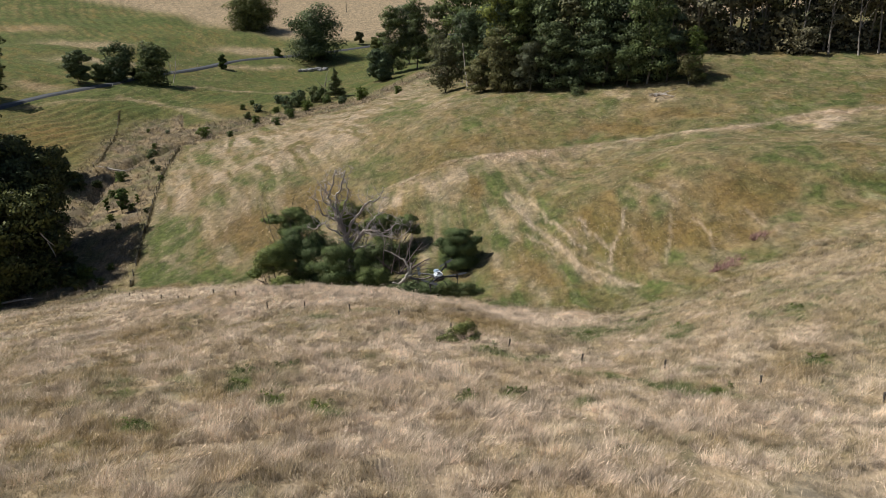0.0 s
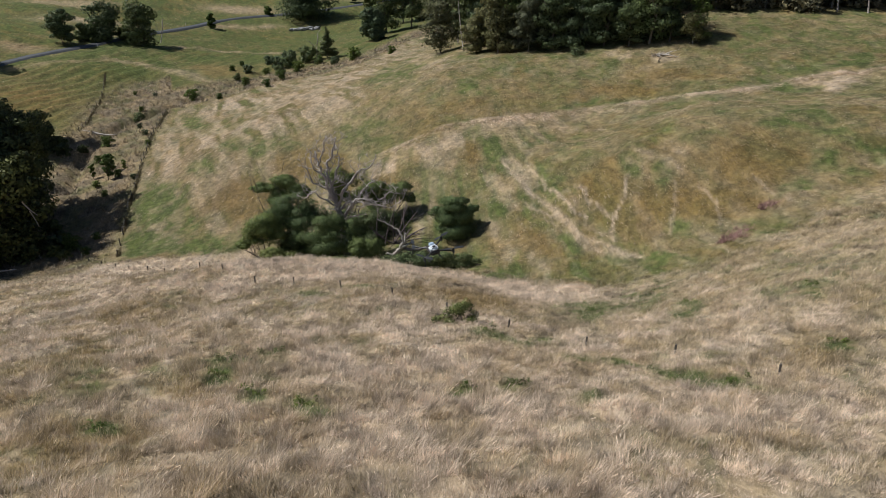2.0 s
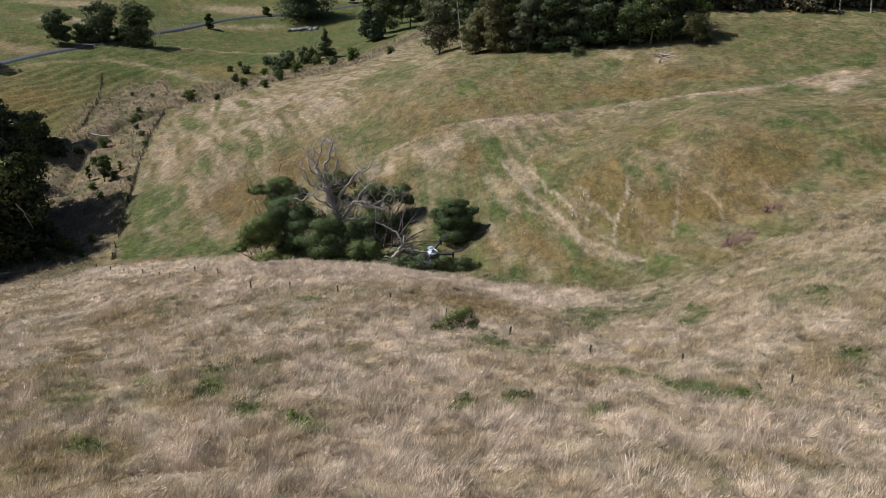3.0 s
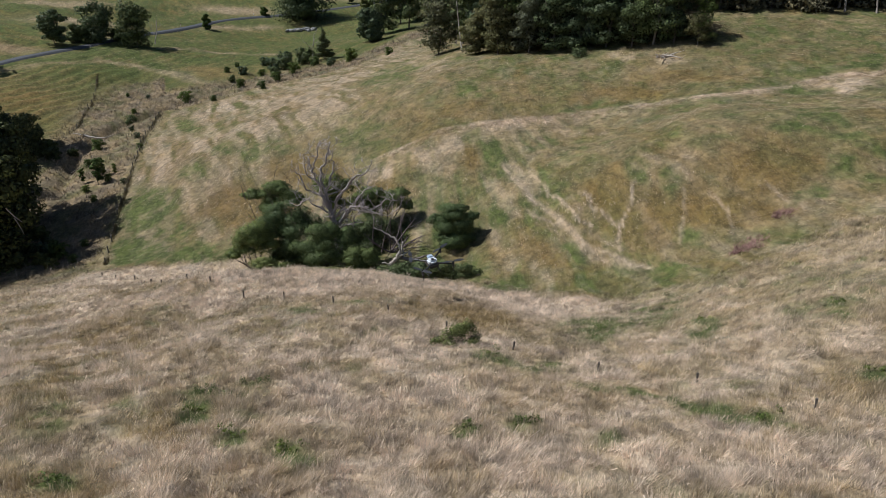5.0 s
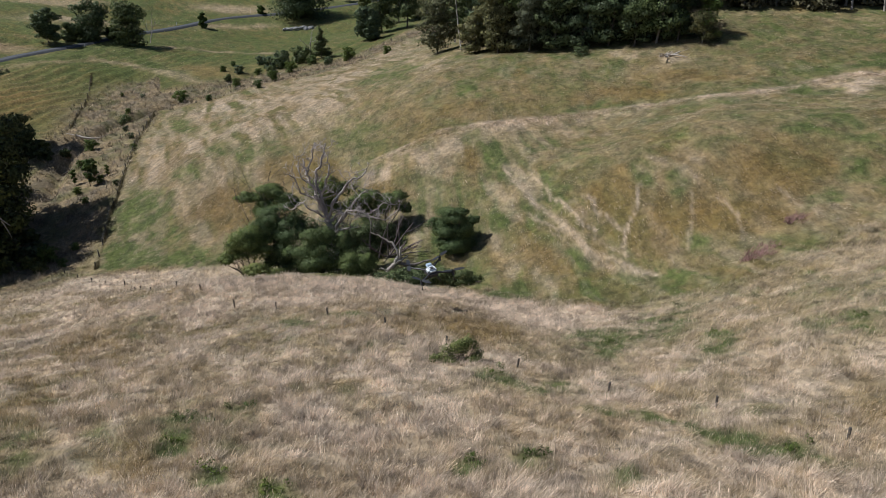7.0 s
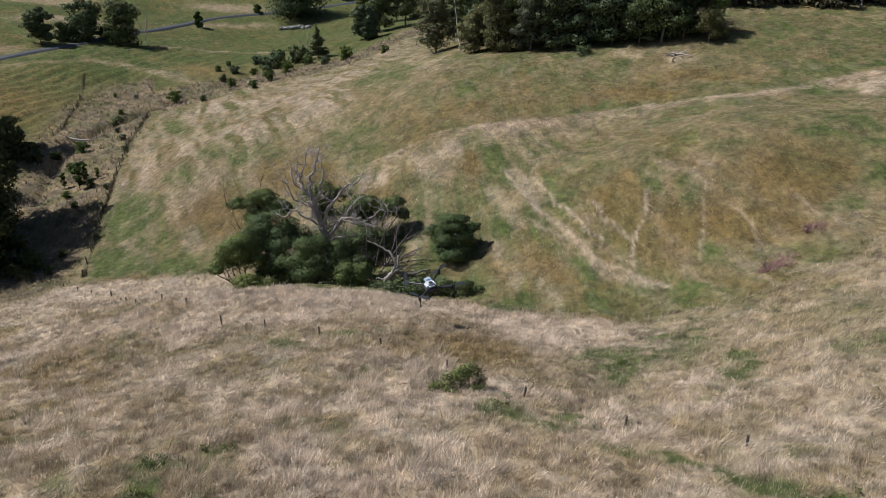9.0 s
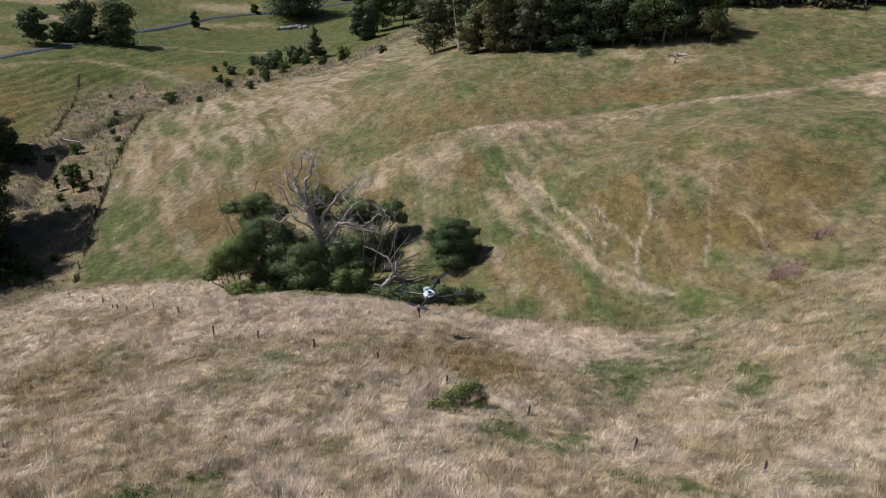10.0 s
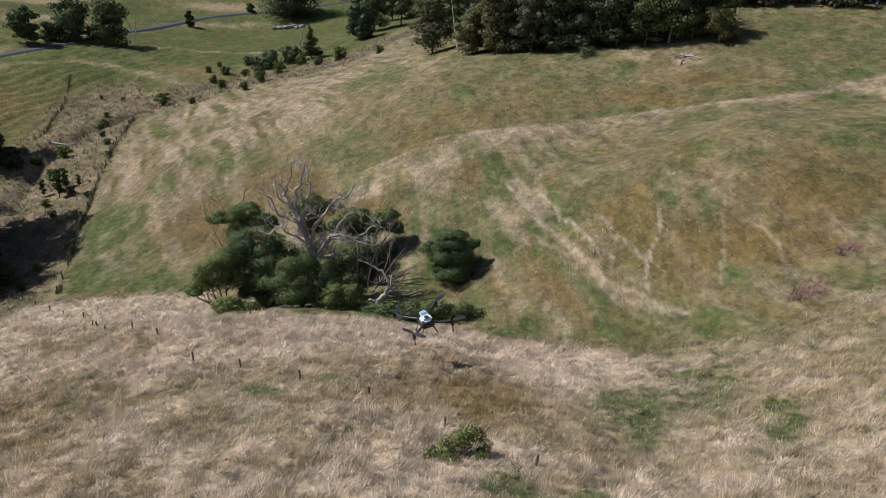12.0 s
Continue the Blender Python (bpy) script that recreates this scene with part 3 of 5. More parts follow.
    vr = 0.65 + 0.35 * stripe * step(0.4, 0.6, fbm(x / 20, y / 20, 61))
    vp = 0.02 * step(0.58, 0.75, fbm(x / 18, y / 9, 62))
    g, r, p = g * (1 - over) + vg * over, r * (1 - over) + vr * over, p * (1 - over) + vp * over
    terrace = blob(x, y, -99, 171, 15, 17, 20) * over
    g, r = g * (1 - terrace) + terrace * (0.52 - 0.52 * step(0.15, 0.7, stripe) * (0.55 + 0.45 * step(0.35, 0.55, mid))), r * (1 - terrace) + terrace * 0.85
    for k, (cx, cy, rx, ry, dg, dr, dp) in enumerate(((-67, 210, 10, 7, 0.35, 0.75, 0.0), (-121, 213, 7, 4, 0.0, 0.9, 0.35), (-131, 265, 14, 7, 0.4, 0.6, 0.4), (-87, 322, 14, 6, 0.3, 0.6, 0.4), (-112, 245, 8, 5, 0.3, 0.7, 0.3), (-150, 300, 18, 8, 0.4, 0.7, 0.3))):
        s = np.clip(1.6 * blob(wx, wy, cx, cy, rx, ry) * (0.5 + mid), 0, 1) * over
        g, r, p = g * (1 - s) + dg * s, r * (1 - s) + dr * s, p * (1 - s) + dp * s
    for line, width, dg, dr, dp in (
            ([(-112, 205), (-103.5, 217), (-97, 228), (-91, 243)], 4.5, 1.0, 0.0, 0.0), ([(-97, 226), (-84, 216), (-77, 207), (-72, 203)], 3.5, 1.0, 0.0, 0.0),
            ([(-89, 234), (-77, 237), (-65, 240), (-50, 239)], 1.6, 0.4, 0.4, 0.28), ([(-98, 213), (-89, 212), (-78, 205), (-69, 201), (-58, 193)], 1.8, 0.5, 0.3, 0.25),
            ([(-98, 279), (-86, 294), (-68, 303)], 3.0, 0.3, 0.5, 0.35), ([(-118, 190), (-104, 203), (-98, 212)], 2.0, 0.4, 0.6, 0.2)):
        s = stroke(wx, wy, line, width) * over * (0.4 + 0.6 * step(0.35, 0.55, mid))
        g, r, p = g * (1 - s) + dg * s, r * (1 - s) + dr * s, p * (1 - s) + dp * s
    weeds = step(0.46, 0.62, fbm(x / 2.2, y / 2.2, 66, 3))
    g = g * (1 - gully) + gully * (0.10 + 0.40 * step(0.52, 0.68, mid))
    r = r * (1 - gully) + gully * (0.30 + 0.25 * mid)
    p = p * (1 - gully) + gully * (0.02 + 0.20 * step(0.46, 0.66, fine))
    b = np.maximum(gully * (0.45 + 0.45 * weeds), (0.22 * hill + 0.18 * face) * (1 - over))
    tan = step(-12, 12, (y - np.interp(x, [-210, -150, -112, -76, 60], [428, 402, 369, 348, 344]))) * step(300, 330, dist)
    g, r, p = g * (1 - 0.9 * tan), r * (1 - tan) + (0.12 + 0.3 * mid) * tan, p * (1 - tan) + tan * (0.22 + 0.2 * mid)
    b = np.maximum(b, 0.32 * tan)
    s = blob(x, y, -190, 328, 16, 9)
    g, p, r = g * (1 - s), np.maximum(p, 0.15 * s), np.maximum(r, 0.8 * s)
    s = stroke(x, y, ROAD, 6)
    g, p = np.maximum(g, 0.8 * s), p * (1 - 0.6 * s)
    return np.clip(g, 0, 1), np.clip(r, 0, 1), np.clip(p, 0, 1), np.clip(b, 0, 1)


# ---- the ground: one sheet to the horizon ----
def build_ground():
    inner = np.radians(np.linspace(-42, 42, 460))
    outer = np.radians(np.linspace(44, 316, 90))[1:-1]
    ang = np.concatenate([inner, outer])
    rad = np.concatenate([np.geomspace(3, 36, 14)[:-1], np.geomspace(36, 190, 240)[:-1], np.geomspace(190, 265, 80)[:-1], np.geomspace(265, 600, 84)[:-1], np.geomspace(600, 4000, 24)])
    A, R = np.meshgrid(ang, rad)
    x, y = R * np.sin(A), R * np.cos(A) - 14.0
    z = land(x, y) + relief(x, y)
    verts = np.stack([x.ravel(), y.ravel(), z.ravel()], 1)
    nr, na = len(rad), len(ang)
    i, j = np.meshgrid(np.arange(nr - 1), np.arange(na), indexing="ij")
    k = (j + 1) % na
    faces = np.stack([i * na + j, i * na + k, (i + 1) * na + k, (i + 1) * na + j], -1).reshape(-1, 4)[:, ::-1]
    g, r_, p, b = cover(verts[:, 0], verts[:, 1])
    # dead thatch under the near slope's long grass, browned for shadow between tufts
    b = np.maximum(b, 0.22 * near_slope(verts[:, 0], verts[:, 1]) * (np.hypot(verts[:, 0], verts[:, 1]) < 110))
    col = np.stack([g, r_, p, np.full(len(g), 0.5)], 1)
    ob = new("ground", mesh_from("ground", verts, faces, M_GROUND, col, smooth=True, thatch=b))
    return tagged(ob, "rolling hill pasture of dry straw and green grass", "ground", kind="structure")


build_ground()


# ---- plants: trunks, limbs and leaves ----
def part(name, me, parent, label=""):
    ob = new(name, me)
    ob.parent = parent
    if label:
        ob["label"] = label
    return ob


def tubes(paths, sides=6):
    """Vertices and faces of tapered round limbs; a path is a list of (point, radius)."""
    V, F, base = [], [], 0
    ca = [(math.cos(2 * math.pi * k / sides), math.sin(2 * math.pi * k / sides)) for k in range(sides)]
    for path in paths:
        n = len(path)
        for q, (p, r) in enumerate(path):
            d = Vector(path[min(q + 1, n - 1)][0]) - Vector(path[max(q - 1, 0)][0])
            d = d.normalized() if d.length > 1e-6 else Vector((0, 0, 1))
            a = d.cross(Vector((0.31, 0.95, 0.05)))
            a = a.normalized() if a.length > 1e-4 else Vector((1, 0, 0))
            b = d.cross(a)
            for c, s in ca:
                V.append(Vector(p) + (a * c + b * s) * r)
        for q in range(n - 1):
            for k in range(sides):
                F.append((base + q * sides + k, base + q * sides + (k + 1) % sides, base + (q + 1) * sides + (k + 1) % sides, base + (q + 1) * sides + k))
        for end in (base + (n - 1) * sides, base):
            if sides >= 4:
                F.append((end, end + 1, end + 2, end + 3))
            if sides == 6:
                F.append((end, end + 3, end + 4, end + 5))
        base += n * sides
    return np.array([tuple(v) for v in V]), np.array(F)


def limb(rng, start, way, length, r0, r1, bend=0.25, steps=5, lift=0.0):
    """A crooked limb as a path of (point, radius)."""
    p, d, out = Vector(start), Vector(way).normalized(), []
    for k in range(steps + 1):
        out.append((p.copy(), r0 + (r1 - r0) * k / steps))
        d = (d + Vector((rng.uniform(-1, 1), rng.uniform(-1, 1), rng.uniform(-1, 1) + lift)) * bend).normalized()
        p = p + d * (length / steps)
    return out


def branch_out(rng, path, depth, spread, paths, shrink=0.62, count=3, bend=0.25, lift=0.1):
    """Boughs, branches and twigs that leave a limb."""
    if depth == 0:
        return
    for _ in range(count):
        q = rng.randint(max(1, len(path) // 2 - 1), len(path) - 1)
        p, r = path[q]
        main = Vector(path[q][0]) - Vector(path[q - 1][0])
        length = (Vector(path[-1][0]) - Vector(path[0][0])).length * shrink * rng.uniform(0.7, 1.2)
        d = main.normalized() + Vector((rng.uniform(-1, 1), rng.uniform(-1, 1), rng.uniform(-0.5, 1))) * spread
        nxt = limb(rng, p, d, length, r * 0.72, max(r * 0.25, 0.012), bend, 4, lift)
        paths.append(nxt)
        branch_out(rng, nxt, depth - 1, spread, paths, shrink, count, bend, lift)


def leaf_cloud(seed, lobes, count, size, flat=0.42, droop=0.0, round_=0.5, loose=0.20, broad=0.46):
    """Leaf sprays on uneven lobes (cx, cy, cz, rx, ry, rz): small bent four-cornered sprays, denser on the outside."""
    rs = np.random.RandomState(seed)
    S = []
    for cx, cy, cz, rx, ry, rz in lobes:
        for _ in range(9):
            v = rs.normal(size=3)
            v /= np.linalg.norm(v)
            v[2] = max(v[2], -0.45)
            q = rs.uniform(0.50, 0.95)
            f = rs.uniform(0.34, 0.56)
            S.append((cx + v[0] * rx * q, cy + v[1] * ry * q, cz + v[2] * rz * q, rx * f * 1.1, ry * f * 1.1, rz * f * 0.9))
    L = np.array(S, float)
    area = (L[:, 3] * L[:, 4] + L[:, 3] * L[:, 5] + L[:, 4] * L[:, 5]) * rs.uniform(0.55, 1.2, len(L))
    pick = rs.choice(len(L), count, p=area / area.sum())
    d = rs.normal(size=(count, 3))
    d[:, 2] = d[:, 2] * 0.9 + 0.25
    d /= np.linalg.norm(d, axis=1, keepdims=True)
    rad = 0.62 + 0.40 * np.sqrt(rs.uniform(0, 1, count)) + loose * rs.exponential(0.6, count)
    c = L[pick, :3] + d * rad[:, None] * L[pick, 3:]
    c[:, 2] -= droop * rs.uniform(0, 1, count)
    nrm = d + rs.normal(size=(count, 3)) * flat
    nrm /= np.linalg.norm(nrm, axis=1, keepdims=True)
    t = np.cross(nrm, rs.normal(size=(count, 3)))
    t /= np.linalg.norm(t, axis=1, keepdims=True)
    b = np.cross(nrm, t)
    s = size * rs.uniform(0.55, 1.35, count)[:, None]
    v = np.stack([c - t * s, c - b * s * broad + nrm * s * 0.15, c + t * s, c + b * s * broad + nrm * s * 0.15], 1).reshape(-1, 3)
    f = np.arange(count * 4).reshape(-1, 4)
    # outward from the small clump and from the whole lobe
    whole = c - np.array(lobes, float)[pick // 9, :3]
    whole /= np.linalg.norm(whole, axis=1, keepdims=True) + 1e-6
    return v, f, np.repeat((1.25 - round_) * d + round_ * whole, 4, axis=0)


def leaf_mesh(cloud, mat):
    return mesh_from("crown", cloud[0], cloud[1], mat, facing=cloud[2])


def make_tree(name, seed, height, width, lobes_n, leaves, leaf, mat_leaf, mat_bark, clear=0.25, label="", category="tree", group="", flat_top=0.75, full=0.0):
    """A tree at the origin: trunk with limbs, and a crown of uneven lobes."""
    rng = random.Random(seed)
    root = new(name)
    tagged(root, label, category, group)
    paths, lobes = [], []
    r0 = (0.010 if clear < 0.28 else 0.0065) * height + 0.04
    trunk = limb(rng, (0, 0, -0.4), (rng.uniform(-0.1, 0.1), rng.uniform(-0.1, 0.1), 1), height * (clear + 0.35), r0, r0 * 0.5, 0.07, 6)
    paths.append(trunk)
    for k in range(lobes_n):
        a = k * 2.4 + rng.uniform(-0.5, 0.5)
        u = (k + 0.5) / lobes_n
        hz = clear + (1 - clear) * (0.12 + 0.80 * u)
        out = math.sqrt(max(0.0, 1 - (abs(u - 0.35) / 0.75) ** 2)) * rng.uniform(0.45, 0.95)
        out = max(out, full * (1.0 if k % 3 else 0.4))
        rr = width * 0.5 * rng.uniform(0.36, 0.56)
        cx, cy, cz = math.cos(a) * (width * 0.5 - rr) * out, math.sin(a) * (width * 0.5 - rr) * out, height * hz - rr * 0.45
        lobes.append((cx, cy, cz, rr, rr * rng.uniform(0.8, 1.1), rr * flat_top * rng.uniform(0.8, 1.1)))
        if k % 2 == 0 or lobes_n < 9:
            q = rng.randint(2, len(trunk) - 1)
            p = trunk[q][0]
            d = Vector((cx, cy, cz)) - p
            paths.append(limb(rng, p, d, d.length * 0.95, trunk[q][1] * 0.55, 0.03, 0.10, 4))
    tv, tf = tubes(paths)
    part("trunk", mesh_from("trunk", tv, tf, mat_bark, smooth=True), root)
    part("crown", leaf_mesh(leaf_cloud(seed, lobes, leaves, leaf, round_=0.75, loose=0.10, broad=0.62), mat_leaf), root)
    return root


def place(ob, x, y, turn=0.0, size=1.0, dz=0.0):
    ob.matrix_world = Matrix.Translation((x, y, ground_z(x, y) + dz)) @ Matrix.Rotation(radians(turn), 4, "Z") @ Matrix.Diagonal((size, size, size, 1))
    return ob


def again(ob, x, y, turn=0.0, size=1.0, dz=0.0):
    m = Matrix.Translation((x, y, ground_z(x, y) + dz)) @ Matrix.Rotation(radians(turn), 4, "Z")
    c = copy_thing(ob, m)
    c.scale = (size, size, size)
    return c


# ---- grass: blades in tufts, bent by the wind ----
def grass_field(name, label, seed, count, r_in, r_out, blades, tall, wide, power, where=None, downhill=False, mat=None, plume=0.0, tone_shift=0.0, tone_scale=1.0):
    rs = np.random.RandomState(seed)
    u = rs.uniform(0, 1, count)
    k = 2 - power
    r = (r_in ** k + u * (r_out ** k - r_in ** k)) ** (1 / k)
    a = np.radians(rs.uniform(-39, 39, count))
    x, y = r * np.sin(a), r * np.cos(a) - 2.0
    if where is not None:
        keep = where(x, y)
        x, y, r = x[keep], y[keep], r[keep]
    clump = fbm(x / 0.55, y / 0.55, 77, 2)
    if not downhill:
        # the sward grows in clumps with gaps between
        keep = rs.uniform(0, 1, len(x)) > 0.80 * step(0.52, 0.34, clump)
        x, y, r, clump = x[keep], y[keep], r[keep], clump[keep]
    g, ru, pa, br = cover(x, y)
    n = len(x)
    z = land(x, y) + relief(x, y) - 0.03
    h = tall * (0.10 + 1.1 * fbm(x / 2.2, y / 2.2, 71) + 0.7 * clump) * (1 - 0.35 * g) * (1 + 0.2 * pa) * rs.uniform(0.7, 1.25, n)
    lean = np.stack([0.26 + 1.7 * (fbm(x / 0.8, y / 0.8, 72) - 0.5), -0.06 + 1.7 * (fbm(x / 0.8, y / 0.8, 73) - 0.5)], 1) + rs.normal(0, 0.22, (n, 2))
    if downhill:
        d = np.stack([x + 2, y - 150], 1)
        lean = 1.5 * d / np.linalg.norm(d, axis=1, keepdims=True) + 2.0 * (lean - 0.2)
    # the sward as a whole faces up from the land and from its own tussocks
    lump, uneven = (0.8, 0.45) if not downhill else (0.85, 1.0)
    canopy = lambda a, b: land(a, b) + uneven * relief(a, b) + lump * fbm(a / 1.2, b / 1.2, 79, 3)  # noqa: E731
    face = np.stack([canopy(x - 0.15, y) - canopy(x + 0.15, y), canopy(x, y - 0.15) - canopy(x, y + 0.15), np.full(n, 0.3)], 1)
    face /= np.linalg.norm(face, axis=1, keepdims=True)
    X, Y, Z, H, R = (np.repeat(v, blades) for v in (x, y, z, h, r))
    m = len(X)
    fan = rs.uniform(0, 2 * np.pi, m)
    out = rs.uniform(0.0, 0.55, m)
    bx, by = X + np.cos(fan) * 0.10 * (0.5 + wide * 20) * rs.uniform(0.2, 1, m), Y + np.sin(fan) * 0.10 * (0.5 + wide * 20) * rs.uniform(0.2, 1, m)
    H = H * rs.uniform(0.5, 1.2, m)
    tx = bx + H * (np.repeat(lean[:, 0], blades) * rs.uniform(0.3, 1.2, m) + np.cos(fan) * out)
    ty = by + H * (np.repeat(lean[:, 1], blades) * rs.uniform(0.3, 1.2, m) + np.sin(fan) * out)
    w = wide * (0.6 + R / 60) * rs.uniform(0.6, 1.3, m)
    t = rs.uniform(0, 2 * np.pi, m)
    wx, wy = np.cos(t) * w * 0.5, np.sin(t) * w * 0.5
    TZ = Z + H * rs.uniform(0.65, 1.0, m)
    if downhill:
        # lodged grass lies along the ground
        TZ = land(tx, ty) + relief(tx, ty) + H * np.where(rs.uniform(0, 1, m) < 0.05, 0.8, rs.uniform(0.18, 0.50, m))
    foot_l, foot_r, tip = np.stack([bx - wx, by - wy, Z], 1), np.stack([bx + wx, by + wy, Z], 1), np.stack([tx, ty, TZ], 1)
    # some stalks end in a feathery head, wide at the top
    head = rs.uniform(0, 1, m) < plume
    side = np.stack([wx, wy, 0 * wx], 1)
    foot = (foot_l + foot_r) / 2
    low = np.where(head[:, None], foot + (tip - foot) * 0.5, foot_l)
    foot_r = np.where(head[:, None], tip - side, foot_r)
    tip = np.where(head[:, None], tip + side + np.array([0, 0, 0.03]), tip)
    v = np.stack([low, foot_r, tip], 1).reshape(-1, 3)
    # tufts differ in tone, some bleached and some still brown
    tone = 2.0 * (fbm(x / 0.5, y / 0.5, 75, 2) - 0.5) + 0.5 * (fbm(x / 2.4, y / 1.8, 78, 3) - 0.5) if not downhill else 1.3 * (fbm(x / 0.7, y / 1.4, 76, 2) - 0.5)
    rnd = 0.60 * rs.uniform(0, 1, m) + np.repeat(0.60 * rs.uniform(0, 1, n) + tone, blades) - 0.10 + 0.22 * head
    rnd = 0.45 + tone_scale * (rnd - 0.45) + tone_shift
    j = lambda q, s: np.clip(np.repeat(q, blades) + rs.normal(0, s, m), 0, 1)  # noqa: E731
    col = np.repeat(np.stack([j(g, 0.12) * (1 - 0.7 * head), j(ru, 0.14), np.clip(j(pa, 0.22) + 0.1 * head, 0, 1), rnd], 1), 3, axis=0)
    ob = new(name, mesh_from(name, v, np.arange(3 * m).reshape(-1, 3), mat or (M_SWARD if downhill else M_BLADE), col, facing=np.repeat(face, 3 * blades, axis=0), thatch=np.repeat(np.repeat(br, blades), 3)))
    return tagged(ob, label, "grass", kind="stuff")


def off_trees(x, y):
    return (np.hypot(x + 62, y - 97) > 2) & (y < 128)


grass_field("dry_grass", "dense tall dry straw-coloured grass on the slope", 5, 235000, 10, 66, 6, 0.36, 0.0165, 0.9, lambda x, y: y < crest_y(x) + 1.0, plume=0.08, tone_shift=0.10)
grass_field("hill_grass", "mixed olive and straw grass on the far slope", 6, 210000, 46, 134, 3, 0.20, 0.036, 0.6, lambda x, y: off_trees(x, y) & (y > crest_y(x) - 1.0), True, tone_scale=0.95)
grass_field("crest_grass", "dry straw grass along the crest above the creek", 10, 70000, 62, 106, 6, 0.36, 0.018, 0.6, lambda x, y: (x < -12) & (y < crest_y(x) + 1.5), plume=0.16)
grass_field("spur_grass", "pale dry grass along the far spur", 7, 60000, 128, 232, 4, 0.20, 0.030, 0.6, lambda x, y: (past_fence(x, y) > 0) & (x < 3), True, tone_scale=1.0)
grass_field("ridge_grass", "pale bleached grass heads along the ridge line", 15, 150000, 84, 118, 5, 0.24, 0.040, 0.6, lambda x, y: stroke(x, y + 0.5, RISE_LINE, 1.2) > 0.3 + 0.6 * fbm(x / 1.5, y / 1.5, 94), True, tone_scale=0.5, tone_shift=0.3)
grass_field("paddock_grass", "green and brown tussock grass of the valley paddocks", 9, 130000, 150, 345, 3, 0.24, 0.030, 0.3,
            lambda x, y: past_fence(x, y) < -3, tone_scale=0.7, tone_shift=-0.05)


# ---- road ----
def spline(points, step_len):
    P = [Vector((*p, 0)) for p in points]
    out = []
    for k in range(len(P) - 1):
        a, b, c, d = P[max(k - 1, 0)], P[k], P[k + 1], P[min(k + 2, len(P) - 1)]
        n = max(2, int((c - b).length / step_len))
        for q in range(n):
            t = q / n
            out.append(0.5 * ((2 * b) + (c - a) * t + (2 * a - 5 * b + 4 * c - d) * t * t + (3 * b - a - 3 * c + d) * t ** 3))
    return out + [P[-1]]


def build_road():
    line = spline(ROAD, 1.5)
    V, F, cols = [], [], 9
    level = np.array([float(land(p.x, p.y)) for p in line])
    level = np.convolve(np.pad(level, 8, mode="edge"), np.ones(17) / 17, "valid") + 0.22
    for k, p in enumerate(line):
        d = (line[min(k + 1, len(line) - 1)] - line[max(k - 1, 0)]).normalized()
        side = Vector((d.y, -d.x, 0))
        for c in range(cols):
            u = (c / (cols - 1) - 0.5) * 5.0
            q = p + side * u
            edge = 0 if 0 < c < cols - 1 else -0.5
            V.append((q.x, q.y, float(level[k]) - 0.012 * abs(u) + 2 * edge))
    for k in range(len(line) - 1):
        for c in range(cols - 1):
            F.append((k * cols + c, k * cols + c + 1, (k + 1) * cols + c + 1, (k + 1) * cols + c))
    ob = new("road", mesh_from("road", V, F, M_ASPHALT, smooth=True))
    tagged(ob, "narrow grey asphalt country road through the paddocks", "road", kind="structure")


build_road()


# ---- trees and shrubs ----
def lobed_plant(name, base, lobes, leaves, leaf, mat_leaf, mat_bark, seed, label, category, stem=0.12, group="", depth=2):
    """A tree or shrub whose boughs reach from its foot to each lobe of leaves; lobes in metres from the foot."""
    rng = random.Random(seed)
    root = tagged(new(name), label, category, group)
    bx, by = base
    bz = ground_z(bx, by)
    paths = []
    for cx, cy, cz, rx, ry, rz in lobes:
        d = Vector((cx, cy, cz))
        main = limb(rng, (rng.uniform(-0.1, 0.1), rng.uniform(-0.1, 0.1), -0.3), d + Vector((0, 0, 0.6)), d.length * 0.98, stem, stem * 0.4, 0.16, 5)
        paths.append(main)
        branch_out(rng, main, depth, 0.8, paths, 0.5, 3, 0.2)
    tv, tf = tubes(paths, 5)
    part("trunk", mesh_from("trunk", tv, tf, mat_bark, smooth=True), root)
    part("crown", leaf_mesh(leaf_cloud(seed, lobes, leaves, leaf, loose=0.34), mat_leaf), root)
    root.location = (bx, by, bz)
    return root


def rel(base, some):
    """Lobes given at their height above sea level, from the foot of the plant."""
    bz = ground_z(*base)
    return [(x - base[0], y - base[1], z - bz, a, b, c) for x, y, z, a, b, c in some]


